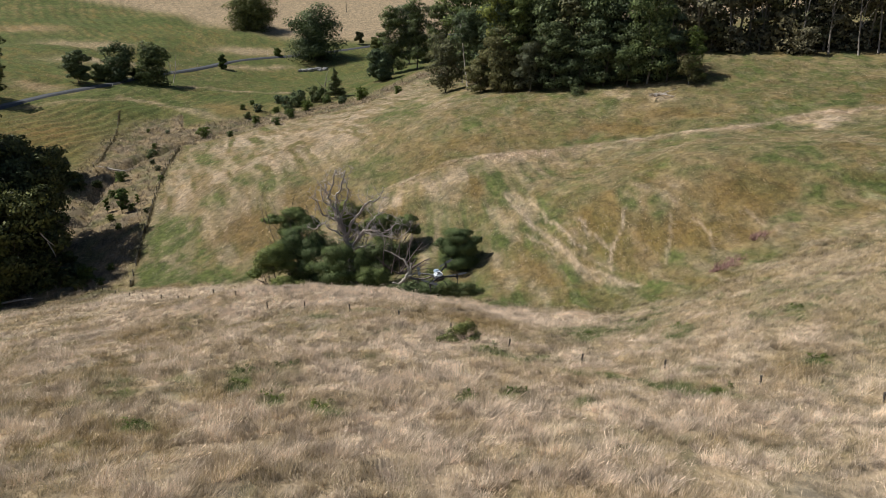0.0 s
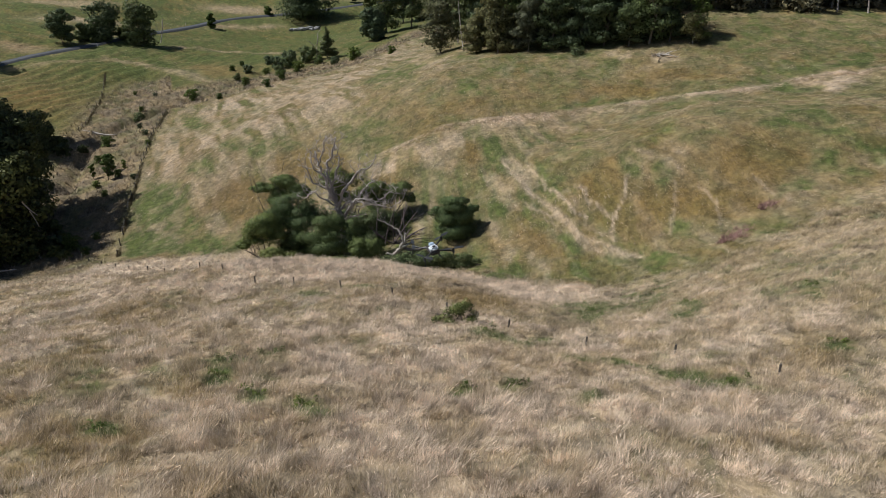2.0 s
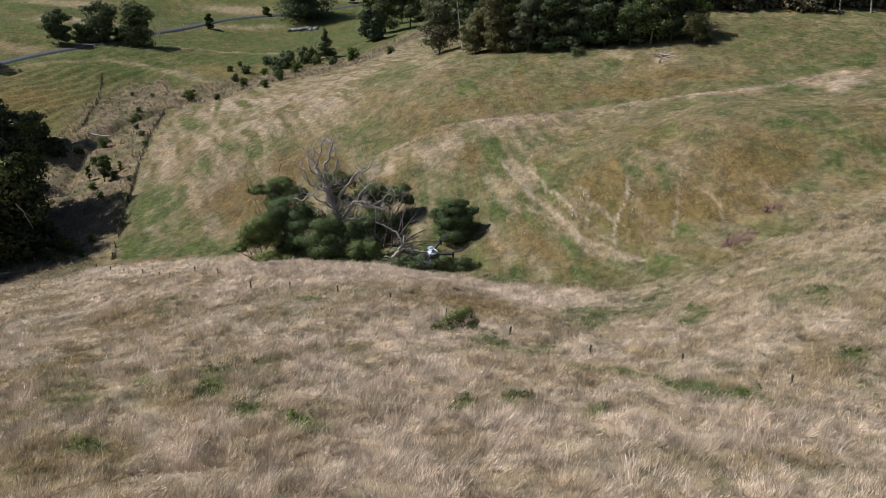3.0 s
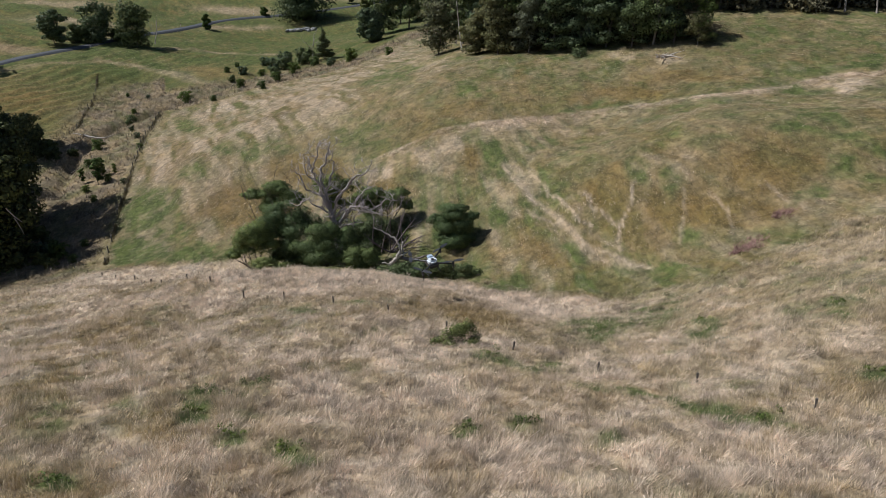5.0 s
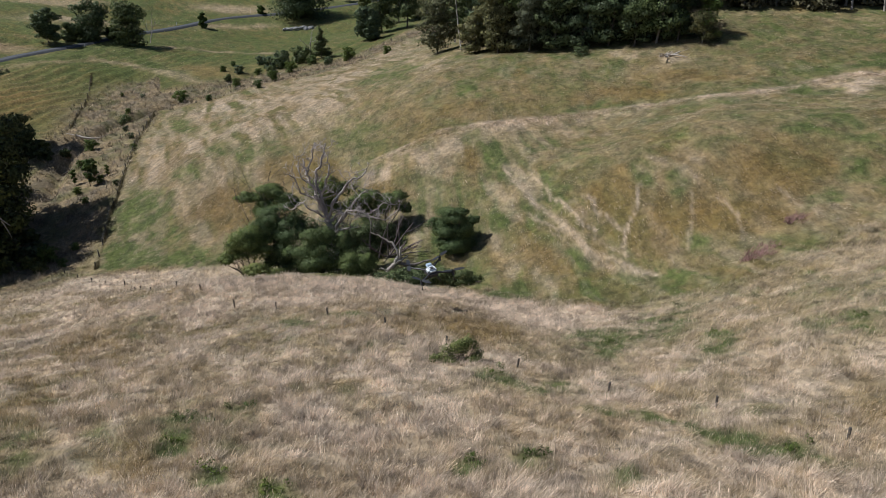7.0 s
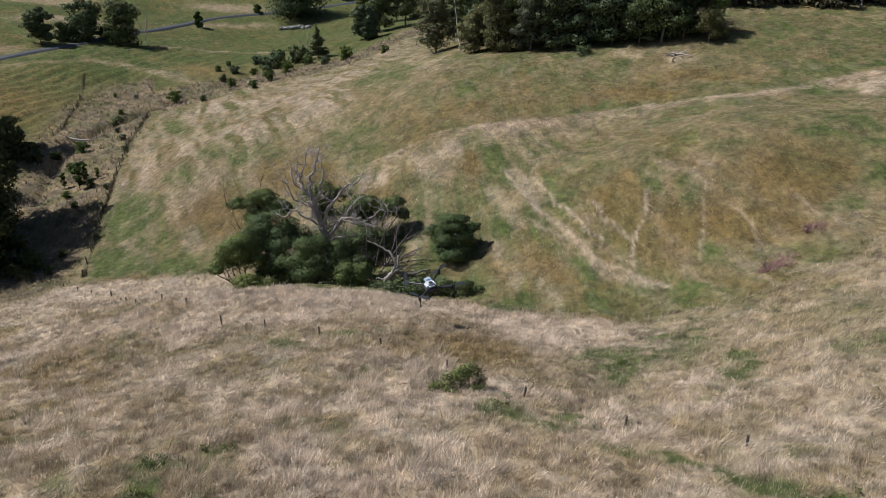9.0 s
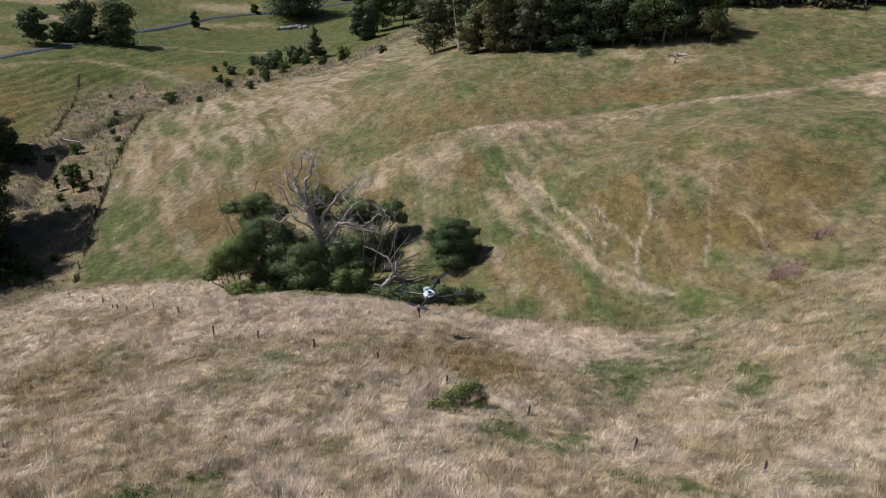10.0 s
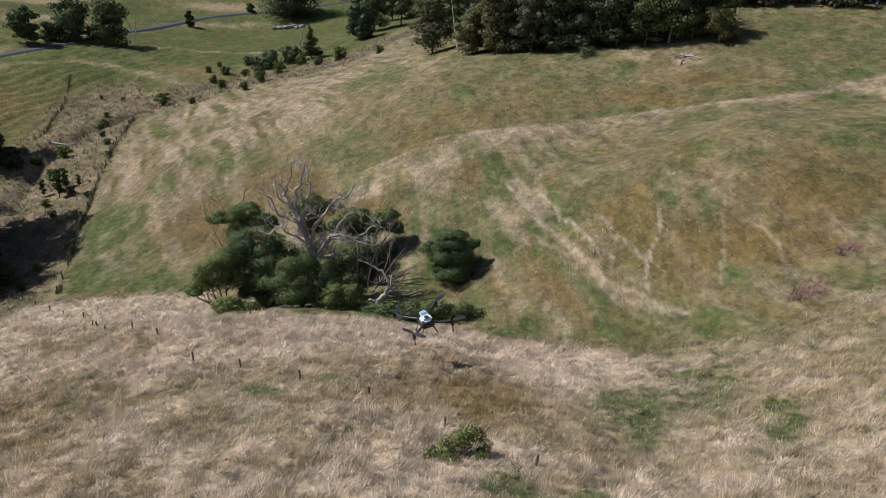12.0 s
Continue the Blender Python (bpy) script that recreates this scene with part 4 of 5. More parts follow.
# clump in the gully round the dead tree
WATTLE = "dark green wattle with dense rounded foliage beside a dead tree"
for seed, base, lobes in (
    (301, (-18.6, 71.3), [(-19.3, 71.3, 5.4, 1.7, 1.6, 1.0), (-21.0, 71.0, 3.7, 0.6, 0.6, 0.4), (-18.0, 71.6, 4.5, 1.1, 1.0, 0.8), (-20.2, 71.3, 4.2, 1.0, 0.9, 0.6)]),
    (302, (-16.1, 74.2), [(-16.3, 74.2, 6.9, 1.7, 1.6, 1.3), (-17.2, 73.4, 5.6, 1.2, 1.2, 1.1), (-15.3, 73.6, 5.3, 1.5, 1.5, 1.2), (-19.0, 74.5, 5.5, 1.0, 1.0, 0.8), (-14.9, 74.6, 6.6, 0.9, 0.9, 0.9), (-16.1, 73.0, 4.0, 1.5, 1.4, 1.1), (-13.9, 74.4, 5.6, 0.9, 0.9, 1.0)]),
    (303, (-17.5, 78.8), [(-17.4, 78.8, 8.2, 1.4, 1.3, 0.7), (-19.5, 79.1, 7.4, 1.3, 1.2, 0.5), (-20.9, 79.0, 7.6, 0.8, 0.8, 0.4), (-16.2, 78.3, 7.5, 1.1, 1.0, 0.8), (-18.7, 78.2, 6.6, 0.9, 0.8, 0.6)]),
    (304, (-11.6, 69.8), [(-12.0, 69.8, 6.4, 1.5, 1.5, 1.0), (-13.1, 69.6, 5.2, 1.2, 1.1, 0.9), (-10.7, 69.4, 5.1, 1.4, 1.4, 1.0), (-11.3, 69.1, 3.9, 1.6, 1.6, 1.0), (-9.7, 70.2, 5.7, 0.9, 0.8, 0.7)]),
    (305, (-8.1, 68.4), [(-8.2, 68.4, 4.2, 1.3, 1.3, 0.9), (-6.9, 68.7, 4.5, 0.7, 0.6, 0.5), (-8.8, 68.0, 3.2, 1.1, 1.1, 0.8), (-7.7, 68.2, 3.1, 1.1, 1.1, 0.7)]),
    (306, (-15.4, 72.8), [(-15.4, 72.8, 2.4, 1.2, 1.2, 0.8), (-17.0, 73.1, 2.6, 0.9, 0.9, 0.6), (-13.8, 72.5, 2.1, 1.1, 1.1, 0.7)]),
    (307, (-11.6, 80.2), [(-12.3, 80.2, 8.2, 1.3, 1.3, 1.1), (-10.6, 80.5, 7.9, 1.0, 0.9, 0.8), (-11.8, 79.7, 6.6, 1.0, 0.9, 1.0), (-9.4, 79.9, 6.7, 1.1, 1.1, 0.8)]),
    (309, (-8.8, 77.2), [(-10.2, 77.0, 3.9, 1.7, 1.4, 1.5), (-8.3, 77.4, 3.8, 1.7, 1.4, 1.4), (-6.5, 77.8, 3.9, 1.5, 1.2, 1.2), (-9.2, 76.0, 2.4, 1.6, 1.2, 1.0), (-7.4, 76.4, 2.4, 1.4, 1.1, 0.9), (-11.8, 76.4, 4.2, 1.5, 1.3, 1.4)]),
    (308, (-6.6, 80.3), [(-7.9, 80.4, 7.4, 1.3, 1.3, 0.8), (-6.4, 80.5, 6.8, 1.5, 1.4, 0.7), (-4.8, 80.7, 7.0, 1.1, 1.1, 0.7), (-4.0, 80.5, 6.0, 0.7, 0.6, 0.5), (-7.2, 79.7, 5.9, 1.4, 1.4, 0.8)]),
):
    rl = [(a, b, c, d * 1.12, e * 1.12, f * 1.14) for a, b, c, d, e, f in rel(base, lobes)]
    # 309 gets darker gum leaves, putting the shade of the hollow into its colour
    lobed_plant("wattle_tree", base, rl, 3900 * len(rl), 0.098, M_WATTLE if seed != 309 else M_GUM, M_BARK, seed, WATTLE, "tree", 0.09, "wattles round the dead tree")

rb = (0.9, 74.0)
lobed_plant("round_shrub", rb, rel(rb, [(1.4, 73.8, 5.7, 1.5, 1.3, 1.1), (1.5, 74.0, 7.2, 1.6, 1.5, 0.8), (0.5, 73.7, 5.6, 1.2, 1.2, 0.9), (2.8, 74.2, 5.8, 1.1, 1.1, 1.0), (1.3, 73.4, 4.3, 1.8, 1.5, 1.0), (-0.4, 74.2, 6.4, 0.8, 0.8, 0.5), (3.3, 74.3, 6.6, 0.6, 0.6, 0.6), (2.1, 73.6, 4.8, 1.1, 1.1, 0.8)]),
            34000, 0.098, M_WATTLE, M_BARK, 320, "solitary rounded dark green shrub on the grassy slope", "shrub", 0.08)

# leafy weeds and rushes among the dry grass
rw = random.Random(88)
for k, (x, y, rx, ry) in enumerate(DARK_TUFTS):
    lobes = [(rw.gauss(0, 0.42) * rx, rw.gauss(0, 0.42) * ry, rw.uniform(0.04, 0.20), rw.uniform(0.09, 0.24), rw.uniform(0.09, 0.20), rw.uniform(0.08, 0.18)) for _ in range(5 + int(3 * rx))]
    lobed_plant("leafy_weed", (x, y), lobes, 34 * len(lobes), 0.045, M_WEED, M_BARK, 340 + k, "low green leafy weeds among dry grass", "weeds", 0.006, "weeds of the near slope", 0)

# low bramble in front of the clump and on the slope
for seed, base, lobes, leaves, label in (
    (330, (-2.2, 66.6), [(-2.6, 0, 0.5, 1.5, 1.1, 0.75), (-0.8, 0.1, 0.6, 1.5, 1.1, 0.85), (0.8, 0, 0.6, 1.4, 1.1, 0.85)], 6500, "low green bramble thicket at the gully's edge"),
    (331, (1.0, 66.3), [(-0.6, 0, 0.5, 1.3, 1.0, 0.8), (0.8, -0.1, 0.5, 1.3, 1.0, 0.75), (2.0, -0.2, 0.3, 0.9, 0.8, 0.5)], 5200, "low green bramble thicket beside a fallen limb"),
    (332, (-16.4, 67.2), [(-1.0, 0, 0.5, 1.2, 0.9, 0.7), (0.6, 0, 0.4, 1.2, 0.9, 0.6)], 3600, "low green bramble under the wattles"),
    (333, (0.95, 38.3), [(-0.6, 0.1, 0.42, 0.5, 0.45, 0.38), (0.0, -0.1, 0.75, 0.45, 0.4, 0.42), (0.45, 0.1, 0.9, 0.42, 0.4, 0.45), (1.0, 0.1, 0.32, 0.4, 0.35, 0.25), (0.1, 0.5, 0.5, 0.5, 0.45, 0.4), (0.7, -0.4, 0.2, 0.4, 0.3, 0.2), (-0.4, -0.4, 0.2, 0.4, 0.3, 0.2), (-1.1, 0.0, 0.14, 0.35, 0.3, 0.16)], 3400, "small leafy bramble bush in dry grass"),
):
    lobed_plant("bramble_bush", base, lobes, leaves, 0.11 if seed != 333 else 0.060, M_BRAMBLE, M_BARK, seed, label, "bush", 0.03)


def crooked(name, x, y, paths, mat, label, category, seed, twig=1, many=2, first="bough"):
    """Dead timber given as crooked limbs, each a part."""
    rng = random.Random(seed)
    root = tagged(new(name), label, category)
    for points, r0, r1 in paths:
        fine, P = [], [Vector(p) for p in points]
        total = 4 * (len(P) - 1)
        for k in range(total + 1):
            i, u = min(k // 4, len(P) - 2), k / 4 - min(k // 4, len(P) - 2)
            p = P[i].lerp(P[i + 1], u) + Vector((rng.uniform(-1, 1), rng.uniform(-1, 1), rng.uniform(-1, 1))) * (0.06 if many == 2 else 0.12)
            fine.append((p, (r0 + (r1 - r0) * k / total) * rng.uniform(0.85, 1.15) * (1 if many == 2 else 0.92)))
        twigs = [fine]
        if many > 2:
            for q in range(2, total + 1):
                stub = limb(rng, fine[q][0], (rng.uniform(-1, 1), rng.uniform(-1, 1), rng.uniform(-0.3, 0.9)), rng.uniform(0.5, 1.6), max(fine[q][1] * 0.4, 0.035), 0.022, 0.40, 5, 0.12)
                twigs.append(stub)
                branch_out(rng, stub, twig, 0.9, twigs, 0.55, many, 0.5, 0.1)
        else:
            branch_out(rng, fine[: max(4, total // 2)], twig, 0.8, twigs, 0.22, many, 0.3, 0.1)
        v, f = tubes(twigs, 4)
        part(first if points is paths[0][0] else "bough", mesh_from("bough", v, f, mat, smooth=True), root)
    root.location = (x, y, ground_z(x, y))
    return root


# the dead tree
crooked("dead_tree", -10.5, 72.6, [
    ([(0.1, 0, -0.4), (-0.1, 0, 2.2), (-0.3, 0, 4.0), (-0.6, 0, 5.6)], 0.50, 0.34),
    ([(-0.5, 0, 5.3), (-1.4, 0, 7.5), (-1.8, -0.2, 9.1), (-2.3, -0.3, 10.2), (-2.6, -0.3, 11.8)], 0.27, 0.07), ([(-2.3, -0.3, 10.2), (-1.7, -0.1, 11.8), (-1.6, 0.2, 13.0)], 0.12, 0.04),
    ([(-0.6, 0.1, 5.6), (-1.1, 0.3, 7.7), (-1.6, 0.5, 8.9), (-1.4, 0.4, 10.4), (-0.7, 0.3, 11.8), (-0.5, 0.2, 13.2)], 0.26, 0.06), ([(-1.1, 0.3, 7.7), (-0.7, 0.6, 9.1), (-0.2, 0.8, 10.4), (-0.5, 0.8, 12.0)], 0.17, 0.05),
    ([(-0.5, 0, 5.3), (-0.1, -0.2, 7.0), (1.0, -0.4, 8.6), (2.0, -0.4, 9.7), (3.1, -0.3, 10.0), (3.6, -0.3, 10.9)], 0.22, 0.04), ([(-0.3, -0.1, 5.4), (0.7, -0.5, 6.3), (1.8, -0.7, 6.4), (2.9, -0.8, 6.0), (3.8, -0.8, 6.5)], 0.17, 0.05),
    ([(-0.1, 0, 4.2), (0.9, -0.6, 5.8), (1.5, -0.9, 6.7), (2.7, -1.0, 6.6), (4.0, -1.1, 6.2), (5.1, -1.1, 5.8), (6.3, -1.0, 6.6)], 0.18, 0.04), ([(-0.2, 0, 4.0), (1.7, -1.0, 5.1), (1.9, -1.1, 6.0)], 0.13, 0.05),
    ([(-0.8, 0, 5.8), (-2.2, -0.3, 6.6), (-3.0, -0.5, 7.5), (-3.9, -0.6, 6.8)], 0.15, 0.04), ([(-1.4, 0, 7.6), (-3.0, 0.2, 8.2), (-3.8, 0.3, 9.8), (-4.2, 0.3, 10.3)], 0.14, 0.04),
    ([(3.8, -0.8, 6.5), (5.0, -0.7, 7.4), (6.3, -0.6, 7.2)], 0.09, 0.03), ([(-1.8, -0.1, 8.9), (-2.9, 0.1, 9.8), (-3.2, 0.2, 11.8)], 0.13, 0.04), ([(0.0, 0.3, 4.6), (1.4, 0.9, 6.0), (2.4, 1.4, 7.6), (3.2, 1.8, 8.0)], 0.14, 0.04)],
    M_DEAD, "large dead tree with bare weathered grey branches", "tree", 41, 2, 3, "trunk")


def bare_limbs(name, x, y, seed, mains, mat, label, category, depth=2, lift=0.05):
    """Dead boughs that lie or stand on the ground."""
    rng = random.Random(seed)
    root = tagged(new(name), label, category)
    z0 = ground_z(x, y)
    for start, way, length, r in mains:
        main = limb(rng, start, way, length, r, r * 0.35, 0.16, 6, lift)
        paths = [main]
        branch_out(rng, main, depth, 0.9, paths, 0.42, 2, 0.22, lift)
        v, f = tubes(paths, 6)
        part("bough", mesh_from("bough", v, f, mat, smooth=True), root)
    root.location = (x, y, z0)
    return root


M_BLEACHED = rough_material("bleached_wood", (0.62, 0.55, 0.48), (0.36, 0.31, 0.27), 2.5, 0.4, (1, 1, 0.4))
M_STUMP = rough_material("split_grey_wood", (0.30, 0.25, 0.235), (0.14, 0.115, 0.11), 2.5, 0.5, (1, 1, 0.4))
crooked("fallen_limb", -5.2, 70.9, [
    ([(0, 0, 0), (0.7, 0, 0.9), (1.1, 0, 1.5), (0.95, 0.1, 2.3), (0.45, 0.2, 3.0), (-0.55, 0.3, 3.6), (-1.5, 0.4, 4.0)], 0.22, 0.05),
    ([(0.5, 0, 0.5), (1.2, 0, 1.3), (1.35, -0.1, 2.0), (1.4, -0.1, 2.7)], 0.20, 0.09), ([(0.9, 0, 1.1), (1.5, -0.1, 1.3), (2.1, -0.1, 1.7)], 0.16, 0.07),
    ([(0.2, 0.1, 0), (-0.4, 0.0, 0.35), (-0.8, 0.0, 0.3)], 0.16, 0.06)], M_BLEACHED, "fallen bleached forked limb lying in the gully", "fallen limb", 51)
crooked("fallen_log", -4.3, 70.9, [([(0, 0, 1.0), (0.8, 0, 0.75), (1.8, 0, 0.75), (3.4, 0.1, 1.15)], 0.20, 0.08), ([(0.9, 0, 0.7), (1.3, -0.2, 0.3), (1.7, -0.3, -0.1)], 0.12, 0.05)],
        M_STUMP, "split grey log leaning on a bleached limb", "log", 151)
bare_limbs("dead_shrub", -5.4, 75.4, 52, [((0, 0, 0), (0.5, 0, 1), 5.2, 0.10), ((0, 0, 0), (1.0, -0.3, 0.8), 5.0, 0.09), ((0, 0, 0), (-0.1, -0.3, 1), 5.0, 0.09), ((0, 0, 0), (0.9, 0.4, 0.5), 4.2, 0.08), ((0, 0, 0), (0.2, 0.4, 1), 4.6, 0.08), ((0, 0, 0), (-0.8, -0.5, 0.6), 4.4, 0.09), ((0, 0, 0), (1.0, -0.6, 0.35), 4.0, 0.08), ((-1, 0, 0), (0.3, -0.2, 1), 5.0, 0.08), ((1, 0, 0), (0.2, 0.1, 1), 4.8, 0.08), ((-2, 0.3, 0), (0.2, -0.3, 1), 4.6, 0.08), ((1.5, 0.2, 0), (-0.5, -0.2, 0.9), 4.4, 0.08)],
           rough_material("dead_twigs", (0.20, 0.15, 0.15), (0.10, 0.08, 0.08), 3.0, 0.3), "tangle of bare brown dead branches", "dead shrub", 3)

# ---- the copse and the wood ----
GUM = "tall dark green gum tree at the edge of the copse"
EDGE = [(38, 110.2), (33, 111.2), (26, 113.6), (18.5, 116.4), (10.5, 121.2), (5, 127.5), (1.5, 137), (-1.5, 148), (-4, 160)]
# the front of the copse, tree by tree: place, height, width, lobes, leaves, leaf, foliage, bark, clear stem
for k, (x, y, h, w, n, leaves, leaf, mat, bark, clear, words) in enumerate((
    (-0.4, 146.0, 12, 11, 13, 6500, 0.20, M_OLIVE, M_BARK, 0.14, "open dark gum with drooping foliage on the spur"),
    (4.2, 141.0, 16, 8, 9, 3600, 0.20, M_GUM, M_WHITE_STEM, 0.55, "slim gum with a long pale leaning stem"),
    (6.2, 131.0, 8, 7, 10, 6000, 0.17, M_OLIVE, M_BARK, 0.03, "low olive tree in front of the copse"),
    (9.8, 126.5, 12, 9, 14, 11000, 0.155, M_OLIVE, M_BARK, 0.04, GUM),
    (14.4, 122.8, 9, 7, 12, 8500, 0.145, M_OLIVE, M_PALEBARK, 0.06, "dull olive gum with pale boughs"),
    (18.4, 121.4, 12, 8, 14, 11000, 0.15, M_GUM, M_BARK, 0.02, "dense green gum in the copse"),
    (22.6, 121.0, 10, 8, 13, 9500, 0.15, M_GUM, M_BARK, 0.02, GUM),
    (26.2, 119.2, 14, 9, 14, 11000, 0.155, M_GUM, M_BARK, 0.04, GUM),
    (29.6, 116.6, 11, 7, 13, 9000, 0.15, M_GUM, M_BARK, 0.02, GUM),
    (32.6, 115.6, 17, 11, 18, 15000, 0.16, M_LUSH, M_PALEBARK, 0.02, "broad bright green tree with rounded clumps of foliage"),
    (35.4, 114.6, 13, 7, 13, 9000, 0.155, M_GUM, M_BARK, 0.03, GUM))):
    place(make_tree("gum_tree", 520 + k, h, w, n, leaves, leaf, mat, bark, clear, words, "tree", "trees of the copse", full=0.55), x, y, 40 * k)
gums = [make_tree("gum_tree", 400 + k, h, w, n, 5200, 0.27, m, b, c, GUM, "tree", "trees of the copse", full=0.4) for k, (h, w, n, m, b, c) in enumerate((
    (18, 11, 14, M_GUM, M_BARK, 0.06), (20, 11, 14, M_LIME, M_PALEBARK, 0.34), (19, 11, 13, M_OLIVE, M_PALEBARK, 0.30), (17, 11, 14, M_LUSH, M_BARK, 0.06)))]
rng = random.Random(77)


def along(points, u):
    k = min(int(u * (len(points) - 1)), len(points) - 2)
    f = u * (len(points) - 1) - k
    return points[k][0] + (points[k + 1][0] - points[k][0]) * f, points[k][1] + (points[k + 1][1] - points[k][1]) * f


spots_used = []
for row, (n, back) in enumerate(((15, 8.0), (11, 16.0))):
    for k in range(n):
        x, y = along(EDGE, (k + 0.3 + 0.4 * rng.random()) / n)
        if x > 33 - 3 * row:
            continue
        # yellow-green crowns stand towards the spur, dull ones in the middle, green ones at the far end
        kind = rng.choice((1, 1, 0)) if x < 11 else rng.choice((2, 2, 0, 1)) if x < 23 else rng.choice((0, 3, 0))
        x, y = x + back * (0.30 if x > 6 else 0.85) * (1 if x < 26 else -0.3), y + back * (1.0 if x > 6 else 0.45)
        spots_used.append((kind, x, y, rng.uniform(0, 360), rng.uniform(0.85, 1.12)))
placed = set()
for kind, x, y, turn, size in spots_used:
    if kind in placed:
        again(gums[kind], x, y, turn, size)
    else:
        place(gums[kind], x, y, turn, size)
        placed.add(kind)
place(make_tree("gum_tree", 420, 9.0, 5.2, 10, 4200, 0.13, M_FRESH, M_BARK, 0.05, "young light green tree at the end of the copse", "tree"), 39.0, 112.8)
place(make_tree("small_tree", 421, 4.6, 5.6, 9, 3200, 0.12, M_OLIVE, M_PALEBARK, 0.34, "small dark spreading tree with a pale forked stem", "tree"), 38.0, 111.6)
place(make_tree("shrub", 422, 1.6, 3.4, 7, 1200, 0.10, M_BRAMBLE, M_BARK, 0.0, "low green bush at the foot of the copse", "shrub"), 21.5, 117.2)

M_WHITEBARK = rough_material("white_gum_bark", (0.30, 0.265, 0.235), (0.17, 0.145, 0.125), 1.2, 0.3, (1, 1, 0.2))
WOODY = "tall open gum with a pale trunk at the wood's edge"
woods = [make_tree("pale_gum", 440 + k, h, w, n, 3200, 0.28, M_HAZEL if k != 1 else M_OLIVE, M_PALEBARK, c, WOODY, "tree", "trees of the wood", full=0.4) for k, (h, w, n, c) in enumerate(((19, 10, 12, 0.16), (17, 10, 13, 0.03), (21, 9, 11, 0.24)))]
first = [True] * 3
for row in range(3):
    for k in range(12):
        x = 39 + 4.6 * k + rng.uniform(-1.6, 1.6) + row * 2.2
        y = 129.0 + row * 8 - 0.30 * max(0, x - 58) + rng.uniform(-1.5, 1.5)
        kind = rng.randrange(3)
        if first[kind]:
            place(woods[kind], x, y, rng.uniform(0, 360), rng.uniform(0.85, 1.1))
            first[kind] = False
        else:
            again(woods[kind], x, y, rng.uniform(0, 360), rng.uniform(0.85, 1.15))
for k, (x, y, h) in enumerate(((49.5, 126.4, 18), (60.5, 124.4, 20), (65.0, 122.6, 21), (69.0, 120.6, 17), (72.5, 121.0, 20), (55.0, 127.0, 17))):
    place(make_tree("pale_gum", 430 + k, h, 8, 9, 2200, 0.20, M_HAZEL, M_WHITEBARK, 0.48 if k % 2 else 0.28, WOODY, "tree", "trees of the wood"), x, y)
under = make_tree("shrub", 450, 3.4, 4.5, 9, 1500, 0.16, M_HAZEL, M_BARK, 0.0, "olive undergrowth shrub below the pale gums", "shrub", "undergrowth of the wood")
place(under, 49, 128.5)
for k in range(30):
    again(under, 41 + 3.4 * (k % 16) + rng.uniform(-1, 1), 130 + 10 * (k // 16) + rng.uniform(0, 7) - 0.3 * max(0, 3 * k - 8), rng.uniform(0, 360), rng.uniform(0.7, 1.4) * (1 + 0.6 * (k // 16)))

# trees past the spur, left of the copse
for seed, x, y, h, w, mat, label in (
    (460, -20, 262, 25, 13, M_GUM, "tall grey-green gum behind the grassy spur"), (461, -11, 262, 26, 14, M_GUM, "tall grey-green gum behind the grassy spur"), (462, -23, 245, 10.5, 11, M_GUM, "rounded dark tree behind the grassy spur"),
    (463, -2, 258, 24, 14, M_GUM, "tall dark gum behind the grassy spur"), (465, -15, 284, 24, 14, M_GUM, "tall dark gum behind the grassy spur"), (466, -32, 328, 5, 7, M_DARK, "low dark shrub by the far road")):
    place(make_tree("gum_tree" if h > 6 else "shrub", seed, h, w, 16, 7500, 0.34, mat, M_BARK, 0.06, label, "tree" if h > 6 else "shrub", full=0.5), x, y)

# trees by the road
for seed, name, x, y, h, w, n, mat, clear, leaf, label in (
    (470, "gum_tree", -115.6, 223, 10.5, 9.5, 10, M_GUM, 0.12, 0.30, "thin roadside gum with an open crown"),
    (471, "gum_tree", -107.6, 234, 13.2, 14.5, 16, M_GUM, 0.0, 0.32, "dense dark roadside gum tree"),
    (472, "gum_tree", -95.4, 233, 15.0, 13, 15, M_GUM, 0.0, 0.32, "dark leaning gum beside the road"),
    (473, "shrub", -111.5, 230, 6.0, 8, 8, M_GUM, 0.0, 0.30, "dark roadside shrub under the gums"),
    (474, "shrub", -103.0, 238, 4.0, 5, 8, M_GUM, 0.0, 0.30, "dark roadside shrub under the gums"),
    (475, "small_tree", -89.3, 285, 6.2, 4.6, 6, M_BUSH, 0.03, 0.32, "small round green tree by the road"),
    (476, "shrub", -74.5, 317, 4.0, 4.5, 5, M_BUSH, 0.0, 0.32, "small green roadside shrub"),
    (477, "broad_tree", -57.4, 314, 23, 29, 22, M_GUM, 0.0, 0.50, "broad dark evergreen tree in the far paddock"),
    (478, "broad_tree", -96.5, 364, 19, 30, 20, M_DARK, 0.03, 0.50, "broad dark cypress on the far hillside"),
    (479, "shrub", -41, 338, 7, 5, 5, M_OLIVE, 0.1, 0.40, "small olive tree near the far road"),
    (480, "shrub", -32, 332, 5, 7, 5, M_DARK, 0.0, 0.40, "dark shrub near the far road"),
    # unseen, placed for the dark shadow it throws across the road
    (481, "gum_tree", -130.5, 192, 20, 15, 14, M_DARK, 0.05, 0.40, "dark tree out of view shading the road"),
):
    place(make_tree(name, seed, h, w, n, 5600 if "broad" not in name else 16000, leaf * (1.05 if "broad" not in name else 0.85), mat, M_BARK, clear, label, "shrub" if name == "shrub" else "tree", full=0.6 if "broad" in name else 0.45), x, y)
